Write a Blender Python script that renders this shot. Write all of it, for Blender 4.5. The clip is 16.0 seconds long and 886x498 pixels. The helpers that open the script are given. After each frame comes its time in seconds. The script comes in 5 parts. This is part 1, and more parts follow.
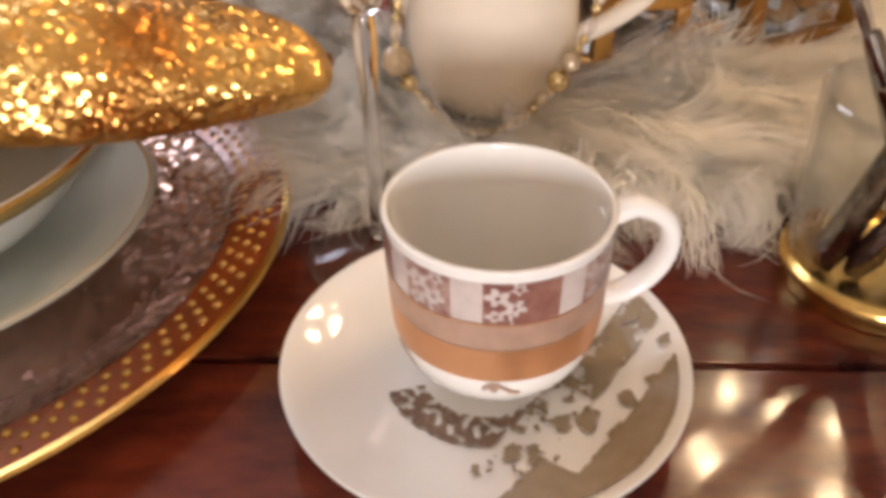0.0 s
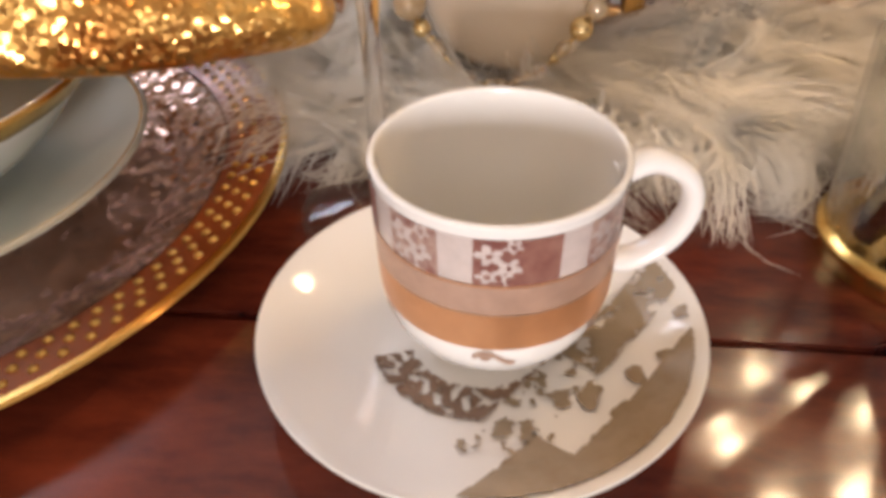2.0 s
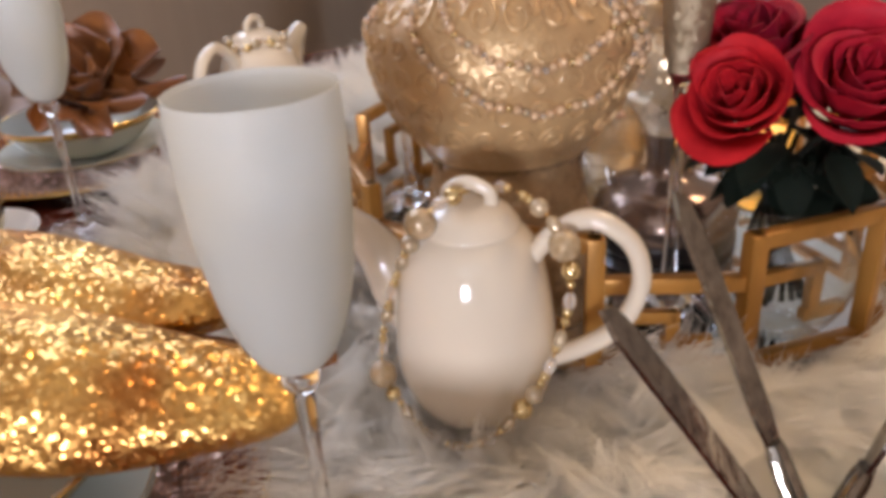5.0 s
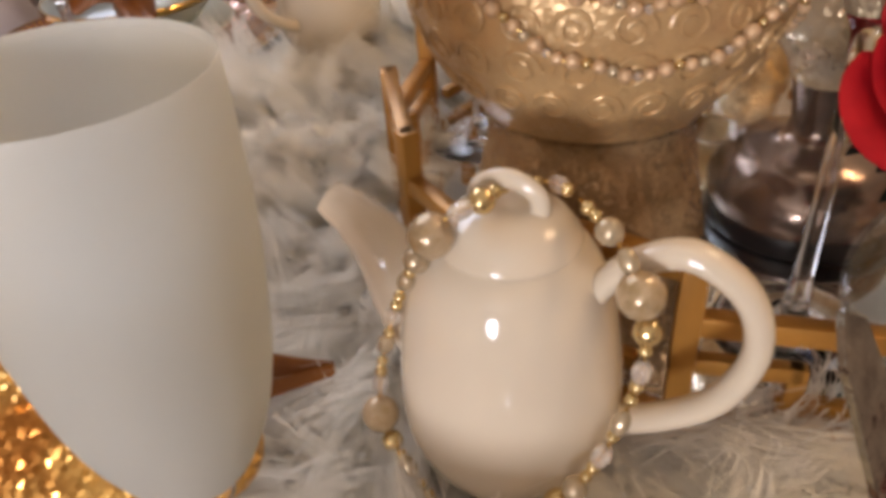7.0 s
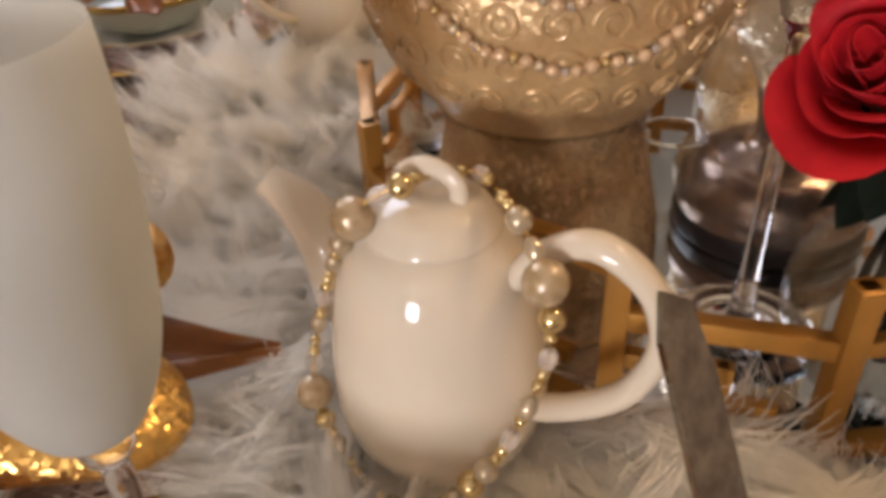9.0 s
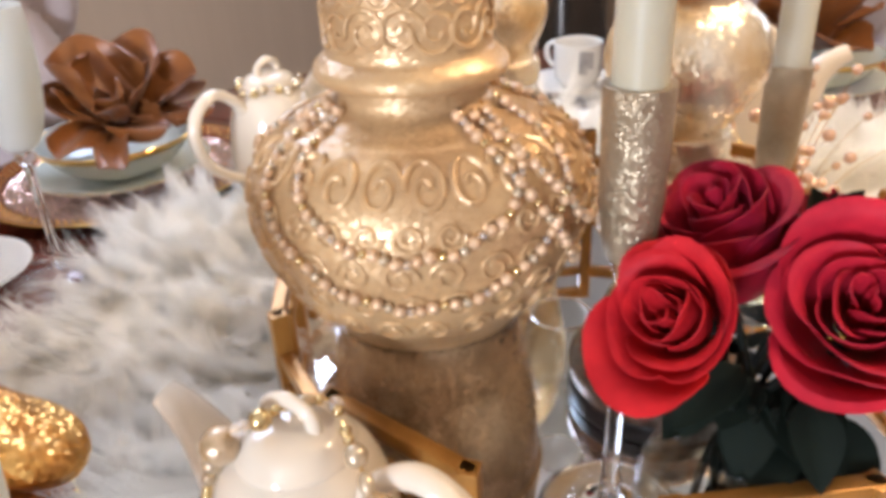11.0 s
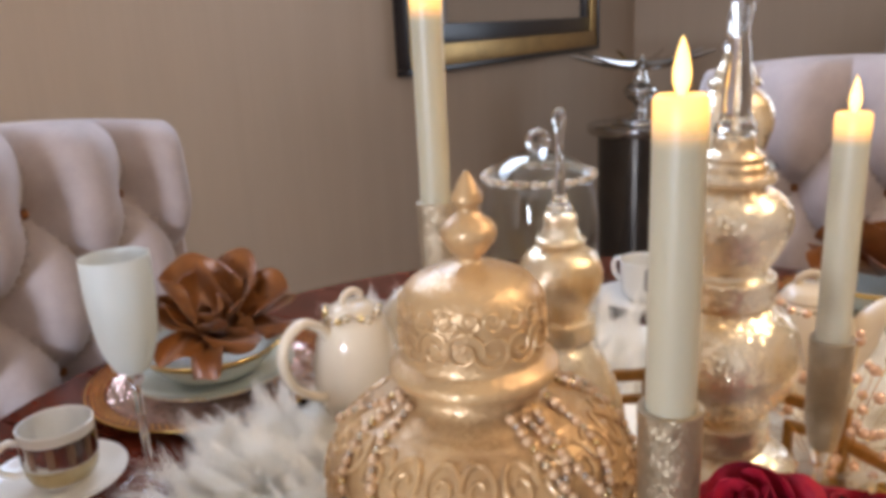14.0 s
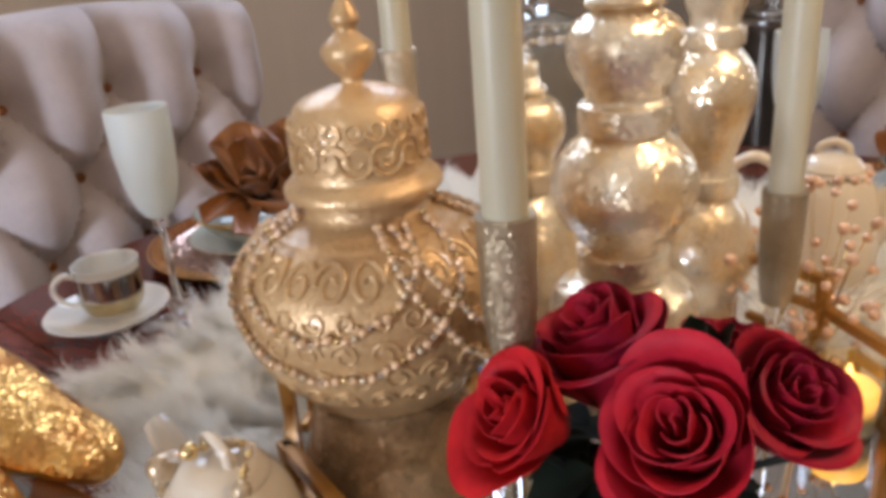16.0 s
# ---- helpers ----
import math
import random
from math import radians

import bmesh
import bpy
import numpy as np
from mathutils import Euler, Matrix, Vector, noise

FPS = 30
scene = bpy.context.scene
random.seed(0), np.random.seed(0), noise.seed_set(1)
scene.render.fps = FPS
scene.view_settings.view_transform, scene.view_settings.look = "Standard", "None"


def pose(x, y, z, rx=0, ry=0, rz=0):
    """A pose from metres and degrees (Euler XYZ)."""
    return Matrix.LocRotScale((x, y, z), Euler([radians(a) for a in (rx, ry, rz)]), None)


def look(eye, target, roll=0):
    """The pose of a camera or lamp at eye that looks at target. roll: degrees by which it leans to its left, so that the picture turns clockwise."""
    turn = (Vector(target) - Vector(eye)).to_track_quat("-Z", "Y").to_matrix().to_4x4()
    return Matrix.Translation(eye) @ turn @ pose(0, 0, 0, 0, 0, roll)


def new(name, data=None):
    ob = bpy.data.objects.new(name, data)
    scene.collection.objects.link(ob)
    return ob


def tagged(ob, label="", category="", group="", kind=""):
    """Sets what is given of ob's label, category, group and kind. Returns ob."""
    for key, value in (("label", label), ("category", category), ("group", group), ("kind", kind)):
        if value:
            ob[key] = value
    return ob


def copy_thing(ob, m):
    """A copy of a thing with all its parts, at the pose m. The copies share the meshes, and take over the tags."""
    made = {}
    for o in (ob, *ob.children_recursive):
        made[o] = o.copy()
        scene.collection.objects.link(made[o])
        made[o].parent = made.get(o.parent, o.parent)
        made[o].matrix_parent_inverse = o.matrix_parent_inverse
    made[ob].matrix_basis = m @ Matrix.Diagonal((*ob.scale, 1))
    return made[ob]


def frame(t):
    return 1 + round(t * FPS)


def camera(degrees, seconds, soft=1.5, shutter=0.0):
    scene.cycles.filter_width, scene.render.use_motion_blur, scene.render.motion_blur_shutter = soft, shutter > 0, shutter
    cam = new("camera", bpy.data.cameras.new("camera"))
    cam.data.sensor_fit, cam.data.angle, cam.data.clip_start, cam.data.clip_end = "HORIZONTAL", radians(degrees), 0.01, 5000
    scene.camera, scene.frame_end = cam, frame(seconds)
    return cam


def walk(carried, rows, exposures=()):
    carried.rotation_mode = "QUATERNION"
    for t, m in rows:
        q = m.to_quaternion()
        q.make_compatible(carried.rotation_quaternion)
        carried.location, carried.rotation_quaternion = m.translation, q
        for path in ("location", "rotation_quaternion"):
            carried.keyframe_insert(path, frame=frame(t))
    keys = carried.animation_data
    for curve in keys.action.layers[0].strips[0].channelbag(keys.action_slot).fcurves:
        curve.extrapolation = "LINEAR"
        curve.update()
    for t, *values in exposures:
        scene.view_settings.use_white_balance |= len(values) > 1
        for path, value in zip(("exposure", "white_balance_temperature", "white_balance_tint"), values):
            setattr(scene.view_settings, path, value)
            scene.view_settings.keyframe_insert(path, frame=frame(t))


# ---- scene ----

# camera: eye, point looked at, roll; the table top is z = 0
cam = camera(59.8, 16.0, soft=4.6, shutter=0.0)
PATH = [
    (0, (-0.0000, 0.0000, 0.2108), (-0.0390, 0.7985, -0.3900), -1.28),
    (0.5, (0.0034, 0.0015, 0.2059), (-0.0360, 0.7919, -0.4054), -1.25),
    (1, (0.0073, 0.0051, 0.1978), (-0.0288, 0.7884, -0.4227), -0.07),
    (1.5, (0.0092, 0.0118, 0.1970), (-0.0521, 0.7916, -0.4261), -1.02),
    (2, (0.0105, 0.0171, 0.1924), (-0.0677, 0.7877, -0.4401), -0.91),
    (2.5, (0.0179, 0.0107, 0.2030), (-0.0902, 0.7857, -0.4197), -1.86),
    (3, (0.0376, -0.0044, 0.2254), (-0.1187, 0.7850, -0.3683), -3.31),
    (3.5, (0.0608, -0.0129, 0.2569), (-0.1398, 0.8125, -0.2708), -2.27),
    (4, (0.0882, -0.0127, 0.2761), (-0.1279, 0.8411, -0.1975), -2.30),
    (4.5, (0.0921, -0.0064, 0.2977), (-0.1369, 0.8555, -0.1547), -4.48),
    (4.7, (0.0879, 0.0065, 0.3047), (-0.1246, 0.8786, -0.1361), -3.97),
    (6.8, (0.0816, 0.1727, 0.2966), (-0.2656, 0.9319, -0.2539), -5.11),
    (7, (0.0819, 0.1758, 0.2915), (-0.2537, 0.9248, -0.2798), -4.19),
    (7.5, (0.0870, 0.1785, 0.2809), (-0.2423, 0.9013, -0.3266), -3.73),
    (8, (0.0932, 0.1780, 0.2806), (-0.2497, 0.8950, -0.3265), -3.05),
    (8.2, (0.0924, 0.1767, 0.2829), (-0.2554, 0.8941, -0.3208), -2.73),
    (10.3, (0.1828, 0.1893, 0.3072), (-0.2128, 0.9822, -0.1563), -4.04),
    (10.5, (0.1804, 0.1901, 0.3187), (-0.1937, 0.9983, -0.1361), -3.23),
    (11, (0.1824, 0.2008, 0.3613), (-0.2076, 0.9899, -0.1131), -3.11),
    (11.5, (0.1818, 0.1970, 0.3848), (-0.2149, 1.0079, -0.0452), -2.98),
    (12, (0.1803, 0.1959, 0.4088), (-0.2187, 1.0278, 0.0229), -2.68),
    (12.5, (0.1787, 0.1844, 0.4175), (-0.2317, 1.0263, 0.0672), -2.19),
    (13, (0.1767, 0.1781, 0.4334), (-0.2405, 1.0308, 0.1189), -2.01),
    (13.5, (0.1807, 0.1714, 0.4410), (-0.2421, 1.0289, 0.1477), -2.01),
    (14, (0.2047, 0.1828, 0.4451), (-0.2985, 1.0015, 0.1685), -2.98),
    (14.5, (0.2502, 0.2051, 0.4542), (-0.3072, 0.9889, 0.1806), -2.44),
    (15, (0.2823, 0.2113, 0.4386), (-0.3037, 0.9631, 0.1362), -3.61),
    (15.5, (0.3087, 0.2201, 0.4200), (-0.2963, 0.9428, 0.0857), -3.93),
    (16, (0.3407, 0.2326, 0.3969), (-0.2884, 0.9121, 0.0195), -4.84),
]
walk(cam, [(t, look(eye, target, roll)) for t, eye, target, roll in PATH],
     exposures=((0.0, -0.62, 7700, 16), (2.5, -0.54, 7500, 16), (4.5, -0.74, 6800, 15), (8.0, -0.95, 7900, 15), (10.5, -0.45, 6800, 12), (11.0, -0.16, 6300, 10), (11.5, -0.50, 6300, 12), (12.0, -0.70, 6400, 13), (13.0, -0.63, 6400, 11), (16.0, -0.72, 6400, 8)))

# ---- light ----
FLOOR = -0.75
CEIL = 1.75
world = bpy.data.worlds.new("sky")
scene.world = world
world.use_nodes = True
wn = world.node_tree
sky = wn.nodes.new("ShaderNodeTexSky")
sky.sky_type, sky.sun_disc = "NISHITA", False
sky.sun_elevation, sky.sun_rotation = radians(35), radians(150)
wn.links.new(sky.outputs[0], wn.nodes["Background"].inputs[0])
wn.nodes["Background"].inputs[1].default_value = 0.12


def lamp(name, kind, m, energy, color, **kw):
    data = bpy.data.lights.new(name, kind)
    data.energy, data.color = energy, color
    for k, v in kw.items():
        if k == "size":
            data.shape, data.size = "RECTANGLE", v
        elif k == "size_y":
            data.size_y = v
        elif k == "radius":
            data.shadow_soft_size = v
    ob = new(name, data)
    ob.matrix_world = m
    return ob


# daylight in the three window openings
lamp("window_light", "AREA", look((0.0, -4.15, 0.5), (-0.05, 0, 0.45)), 330, (0.74, 0.82, 1.0), size=0.8, size_y=0.85)
lamp("window_light_high", "AREA", look((-1.27, 1.45, 1.33), (0.1, 0.75, 0.1)), 50, (0.62, 0.74, 1.0), size=1.6, size_y=0.6)
lamp("window_light_far", "AREA", look((1.0, 4.95, 0.76), (1.0, 0, 0.6)), 40, (0.72, 0.82, 1.0), size=1.38, size_y=1.4)
# bulbs of the chandelier over the table
for i in range(8):
    a = radians(45 * i + 20)
    lamp("chandelier_bulb", "POINT", pose(0.52 + 0.13 * math.cos(a), 0.87 + 0.13 * math.sin(a), 0.86 + 0.05 * (i % 2)), 4.0, (1.0, 0.76, 0.50), radius=0.018)

# ---- materials ----


def node(nt, kind, **kw):
    n = nt.nodes.new(kind)
    for k, v in kw.items():
        n.inputs[k].default_value = v
    return n


def material(name, color, rough=0.5, metal=0.0, vary=0.0, scale=40.0, dark=None, bump=0.0, bump_scale=200.0, trans=0.0, ior=1.45, coat=0.0, sheen=0.0, sss=0.0, random_tint=0.0, emit=None, emit_strength=0.0, stretch=(1, 1, 1), rough_vary=0.0, detail=6.0):
    """Principled material: two scales of noise drive the colour and the relief."""
    m = bpy.data.materials.new(name)
    m.use_nodes = True
    nt = m.node_tree
    b = nt.nodes["Principled BSDF"]
    b.inputs["Roughness"].default_value = rough
    b.inputs["Metallic"].default_value = metal
    b.inputs["Transmission Weight"].default_value = trans
    b.inputs["IOR"].default_value = ior
    b.inputs["Coat Weight"].default_value = coat
    b.inputs["Coat Roughness"].default_value = 0.08
    b.inputs["Sheen Weight"].default_value = sheen
    if sss:
        b.inputs["Subsurface Weight"].default_value = sss
        b.inputs["Subsurface Radius"].default_value = (0.01, 0.008, 0.006)
        b.inputs["Subsurface Scale"].default_value = 1.0
    b.inputs["Base Color"].default_value = (*color, 1)
    tc = node(nt, "ShaderNodeTexCoord")
    mp = node(nt, "ShaderNodeMapping", Scale=stretch)
    nt.links.new(tc.outputs["Object"], mp.inputs[0])
    if vary:
        n1 = node(nt, "ShaderNodeTexNoise", Scale=scale, Detail=detail, Roughness=0.65)
        n2 = node(nt, "ShaderNodeTexNoise", Scale=scale / 6, Detail=3.0)
        nt.links.new(mp.outputs[0], n1.inputs["Vector"])
        nt.links.new(mp.outputs[0], n2.inputs["Vector"])
        add = node(nt, "ShaderNodeMath")
        add.operation = "ADD"
        nt.links.new(n1.outputs["Fac"], add.inputs[0])
        nt.links.new(n2.outputs["Fac"], add.inputs[1])
        ramp = node(nt, "ShaderNodeMapRange")
        ramp.inputs["From Min"].default_value, ramp.inputs["From Max"].default_value = 0.7, 1.3
        nt.links.new(add.outputs[0], ramp.inputs["Value"])
        mix = node(nt, "ShaderNodeMix")
        mix.data_type = "RGBA"
        d = dark or tuple(c * (1 - vary) for c in color)
        mix.inputs["A"].default_value, mix.inputs["B"].default_value = (*d, 1), (*color, 1)
        nt.links.new(ramp.outputs[0], mix.inputs["Factor"])
        out = mix.outputs["Result"]
        if random_tint:
            info = node(nt, "ShaderNodeObjectInfo")
            hsv = node(nt, "ShaderNodeHueSaturation")
            mr = node(nt, "ShaderNodeMapRange")
            mr.inputs["To Min"].default_value, mr.inputs["To Max"].default_value = 1 - random_tint, 1 + random_tint
            nt.links.new(info.outputs["Random"], mr.inputs["Value"])
            nt.links.new(mr.outputs[0], hsv.inputs["Value"])
            nt.links.new(out, hsv.inputs["Color"])
            out = hsv.outputs[0]
        nt.links.new(out, b.inputs["Base Color"])
        if rough_vary:
            rr = node(nt, "ShaderNodeMapRange")
            rr.inputs["To Min"].default_value, rr.inputs["To Max"].default_value = max(0, rough - rough_vary), rough + rough_vary
            nt.links.new(n2.outputs["Fac"], rr.inputs["Value"])
            nt.links.new(rr.outputs[0], b.inputs["Roughness"])
    if bump:
        n3 = node(nt, "ShaderNodeTexNoise", Scale=bump_scale, Detail=4.0)
        nt.links.new(mp.outputs[0], n3.inputs["Vector"])
        bp = node(nt, "ShaderNodeBump", Strength=bump, Distance=0.002)
        nt.links.new(n3.outputs["Fac"], bp.inputs["Height"])
        nt.links.new(bp.outputs[0], b.inputs["Normal"])
    if emit:
        b.inputs["Emission Color"].default_value = (*emit, 1)
        b.inputs["Emission Strength"].default_value = emit_strength
    return m


def sequins(name, color, dark, cell=520.0, rough=0.22, metal=1.0, tilt=0.9):
    """Small discs that each lean their own way: Voronoi cells turn the normal."""
    m = bpy.data.materials.new(name)
    m.use_nodes = True
    nt = m.node_tree
    b = nt.nodes["Principled BSDF"]
    b.inputs["Metallic"].default_value, b.inputs["Roughness"].default_value = metal, rough
    tc = node(nt, "ShaderNodeTexCoord")
    v = node(nt, "ShaderNodeTexVoronoi", Scale=cell)
    nt.links.new(tc.outputs["Object"], v.inputs["Vector"])
    geo = node(nt, "ShaderNodeNewGeometry")
    sub = node(nt, "ShaderNodeVectorMath")
    sub.operation = "SUBTRACT"
    sub.inputs[1].default_value = (0.5, 0.5, 0.5)
    nt.links.new(v.outputs["Color"], sub.inputs[0])
    sc = node(nt, "ShaderNodeVectorMath")
    sc.operation = "SCALE"
    sc.inputs["Scale"].default_value = tilt
    nt.links.new(sub.outputs[0], sc.inputs[0])
    ad = node(nt, "ShaderNodeVectorMath")
    ad.operation = "ADD"
    nt.links.new(geo.outputs["Normal"], ad.inputs[0])
    nt.links.new(sc.outputs[0], ad.inputs[1])
    nm = node(nt, "ShaderNodeVectorMath")
    nm.operation = "NORMALIZE"
    nt.links.new(ad.outputs[0], nm.inputs[0])
    nt.links.new(nm.outputs[0], b.inputs["Normal"])
    mix = node(nt, "ShaderNodeMix")
    mix.data_type = "RGBA"
    mix.inputs["A"].default_value, mix.inputs["B"].default_value = (*color, 1), (*dark, 1)
    n = node(nt, "ShaderNodeTexNoise", Scale=25.0, Detail=3.0)
    nt.links.new(tc.outputs["Object"], n.inputs["Vector"])
    mr = node(nt, "ShaderNodeMapRange")
    mr.inputs["From Min"].default_value, mr.inputs["From Max"].default_value = 0.35, 0.7
    nt.links.new(n.outputs["Fac"], mr.inputs["Value"])
    nt.links.new(mr.outputs[0], mix.inputs["Factor"])
    nt.links.new(mix.outputs["Result"], b.inputs["Base Color"])
    return m


M = {}
M["table"] = material("dark_red_wood", (0.17, 0.031, 0.014), 0.15, vary=0.7, scale=70, dark=(0.022, 0.004, 0.004), stretch=(0.45, 1.3, 1), bump=0.12, bump_scale=70, detail=9.0, coat=0.30, random_tint=0.15, rough_vary=0.08)
M["table"].node_tree.nodes["Principled BSDF"].inputs["Specular IOR Level"].default_value = 0.25
M["porcelain"] = material("white_porcelain", (0.78, 0.74, 0.67), 0.07, vary=0.05, scale=14, coat=0.3)
M["cream_porcelain"] = material("cream_porcelain", (0.66, 0.56, 0.43), 0.10, vary=0.06, scale=12, coat=0.3)
M["celadon"] = material("grey_green_porcelain", (0.62, 0.65, 0.58), 0.15, vary=0.08, scale=14, coat=0.3)
M["gold"] = material("gold_rim", (0.86, 0.55, 0.18), 0.22, 1.0, vary=0.25, scale=120)
M["copper"] = material("copper_lustre", (0.80, 0.40, 0.20), 0.28, 0.75, vary=0.2, scale=60)
M["pale_copper"] = material("pale_copper_lustre", (0.62, 0.40, 0.29), 0.32, 0.45, vary=0.3, scale=110)
M["wreath"] = material("brown_transfer", (0.24, 0.14, 0.085), 0.3, vary=0.4, scale=200)
M["maroon"] = material("maroon_transfer", (0.13, 0.030, 0.026), 0.3, vary=0.4, scale=170, dark=(0.30, 0.15, 0.11))
M["floral"] = material("floral_transfer", (0.17, 0.05, 0.04), 0.3, vary=0.9, scale=330, dark=(0.50, 0.37, 0.29))
M["print_ground"] = material("pale_transfer", (0.60, 0.50, 0.44), 0.2, vary=0.25, scale=150, coat=0.3)
M["olive"] = material("olive_transfer", (0.25, 0.175, 0.10), 0.25, 0.1, vary=0.5, scale=130, dark=(0.34, 0.26, 0.17))
M["sequin"] = sequins("gold_sequins", (0.90, 0.54, 0.17), (0.50, 0.20, 0.05), cell=470, rough=0.30, tilt=0.75)
M["glitter"] = sequins("champagne_glitter", (0.46, 0.36, 0.24), (0.30, 0.23, 0.14), cell=1600, rough=0.34, metal=0.7, tilt=0.9)
M["charger"] = material("brown_lacquer", (0.32, 0.066, 0.016), 0.22, 0.3, vary=0.4, scale=70, coat=0.4)
M["charger_well"] = sequins("hammered_bronze_well", (0.70, 0.50, 0.42), (0.40, 0.22, 0.15), cell=300, rough=0.17, metal=0.9, tilt=0.46)
M["fur"] = material("cream_fur", (0.99, 0.95, 0.86), 0.6, vary=0.1, scale=30, dark=(0.97, 0.90, 0.77))
fur_nt = M["fur"].node_tree
fur_tl = node(fur_nt, "ShaderNodeBsdfTranslucent", Color=(0.99, 0.94, 0.85, 1))
fur_mix = node(fur_nt, "ShaderNodeMixShader", Fac=0.45)
fur_nt.links.new(fur_nt.nodes["Principled BSDF"].outputs[0], fur_mix.inputs[1])
fur_nt.links.new(fur_tl.outputs[0], fur_mix.inputs[2])
fur_geo = node(fur_nt, "ShaderNodeNewGeometry")
fur_sc = node(fur_nt, "ShaderNodeVectorMath")
fur_sc.operation = "SCALE"
fur_sc.inputs["Scale"].default_value = 0.8
fur_up = node(fur_nt, "ShaderNodeVectorMath")
fur_up.operation = "ADD"
fur_up.inputs[1].default_value = (0, 0, 1)
fur_nm = node(fur_nt, "ShaderNodeVectorMath")
fur_nm.operation = "NORMALIZE"
fur_nt.links.new(fur_geo.outputs["Normal"], fur_sc.inputs[0])
fur_nt.links.new(fur_sc.outputs[0], fur_up.inputs[0])
fur_nt.links.new(fur_up.outputs[0], fur_nm.inputs[0])
fur_nt.links.new(fur_nm.outputs[0], fur_nt.nodes["Principled BSDF"].inputs["Normal"])
fur_clear = node(fur_nt, "ShaderNodeBsdfTransparent")
fur_thin = node(fur_nt, "ShaderNodeMixShader", Fac=0.30)
fur_nt.links.new(fur_mix.outputs[0], fur_thin.inputs[1])
fur_nt.links.new(fur_clear.outputs[0], fur_thin.inputs[2])
fur_nt.links.new(fur_thin.outputs[0], fur_nt.nodes["Material Output"].inputs["Surface"])
M["felt"] = material("cream_felt", (0.92, 0.88, 0.79), 0.9, vary=0.08, scale=60)
M["glass"] = material("clear_glass", (1, 1, 1), 0.02, trans=1.0)
M["thin_glass"] = bpy.data.materials.new("thin_clear_glass")
M["thin_glass"].use_nodes = True
thin_nt = M["thin_glass"].node_tree
thin_tr = node(thin_nt, "ShaderNodeBsdfTransparent", Color=(0.96, 0.97, 0.96, 1))
thin_gl = node(thin_nt, "ShaderNodeBsdfGlossy", Roughness=0.03)
thin_fr = node(thin_nt, "ShaderNodeLayerWeight", Blend=0.5)
thin_pw = node(thin_nt, "ShaderNodeMath")
thin_pw.operation = "POWER"
thin_pw.inputs[1].default_value = 3.5
thin_ad = node(thin_nt, "ShaderNodeMath")
thin_ad.operation, thin_ad.use_clamp = "MULTIPLY_ADD", True
thin_ad.inputs[1].default_value, thin_ad.inputs[2].default_value = 0.8, 0.05
thin_nt.links.new(thin_fr.outputs["Facing"], thin_pw.inputs[0])
thin_nt.links.new(thin_pw.outputs[0], thin_ad.inputs[0])
thin_mix = node(thin_nt, "ShaderNodeMixShader")
thin_nt.links.new(thin_ad.outputs[0], thin_mix.inputs[0])
thin_nt.links.new(thin_tr.outputs[0], thin_mix.inputs[1])
thin_nt.links.new(thin_gl.outputs[0], thin_mix.inputs[2])
thin_nt.links.new(thin_mix.outputs[0], thin_nt.nodes["Material Output"].inputs["Surface"])
M["amber_glass"] = material("amber_glass", (1.0, 0.72, 0.22), 0.05, trans=1.0)
M["frosted"] = material("frosted_white_glass", (0.70, 0.695, 0.65), 0.42, vary=0.06, scale=20)
fro_nt = M["frosted"].node_tree
fro_tl = node(fro_nt, "ShaderNodeBsdfTranslucent", Color=(0.82, 0.815, 0.77, 1))
fro_mix = node(fro_nt, "ShaderNodeMixShader", Fac=0.58)
fro_nt.links.new(fro_nt.nodes["Principled BSDF"].outputs[0], fro_mix.inputs[1])
fro_nt.links.new(fro_tl.outputs[0], fro_mix.inputs[2])
fro_nt.links.new(fro_mix.outputs[0], fro_nt.nodes["Material Output"].inputs["Surface"])
M["jar"] = sequins("champagne_gold_lustre", (0.58, 0.38, 0.185), (0.43, 0.26, 0.12), cell=760, rough=0.36, metal=0.34, tilt=0.34)
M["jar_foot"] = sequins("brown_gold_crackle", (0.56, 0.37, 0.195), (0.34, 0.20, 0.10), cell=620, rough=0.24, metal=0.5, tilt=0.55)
M["jar"].node_tree.nodes["Principled BSDF"].inputs["Coat Weight"].default_value = 0.2
M["mercury"] = sequins("mercury_glass", (0.90, 0.80, 0.62), (0.74, 0.50, 0.24), cell=520, rough=0.20, metal=0.66, tilt=0.46)
M["mercury"].node_tree.nodes["Principled BSDF"].inputs["Coat Weight"].default_value = 0.5
M["bronze"] = material("dark_mercury_glass", (0.36, 0.26, 0.21), 0.20, 0.8, vary=0.4, scale=60)
M["tray_gold"] = material("gilt_wood", (0.46, 0.21, 0.045), 0.32, 0.45, vary=0.4, scale=60, stretch=(1, 1, 0.3))
M["mirror"] = material("mirror", (0.78, 0.78, 0.78), 0.03, 1.0)
M["pearl"] = material("pearl", (0.56, 0.44, 0.29), 0.16, 0.55, vary=0.1, scale=200, coat=0.5)
M["gold_bead"] = material("gold_bead", (0.80, 0.60, 0.30), 0.16, 0.9, vary=0.2, scale=300)
M["pink_bead"] = material("blush_bead", (0.80, 0.50, 0.33), 0.14, 0.35, vary=0.15, scale=200, coat=0.4)
M["champagne_bead"] = material("champagne_bead", (0.66, 0.43, 0.25), 0.14, 0.3, vary=0.15, scale=200, coat=0.5)
M["crystal_gold"] = material("crackled_crystal", (0.60, 0.45, 0.30), 0.15, 0.3, vary=0.5, scale=260, dark=(0.36, 0.24, 0.11), bump=0.4, bump_scale=300, coat=0.5)
M["crystal"] = material("crystal_bead", (0.95, 0.88, 0.80), 0.05, trans=0.75)
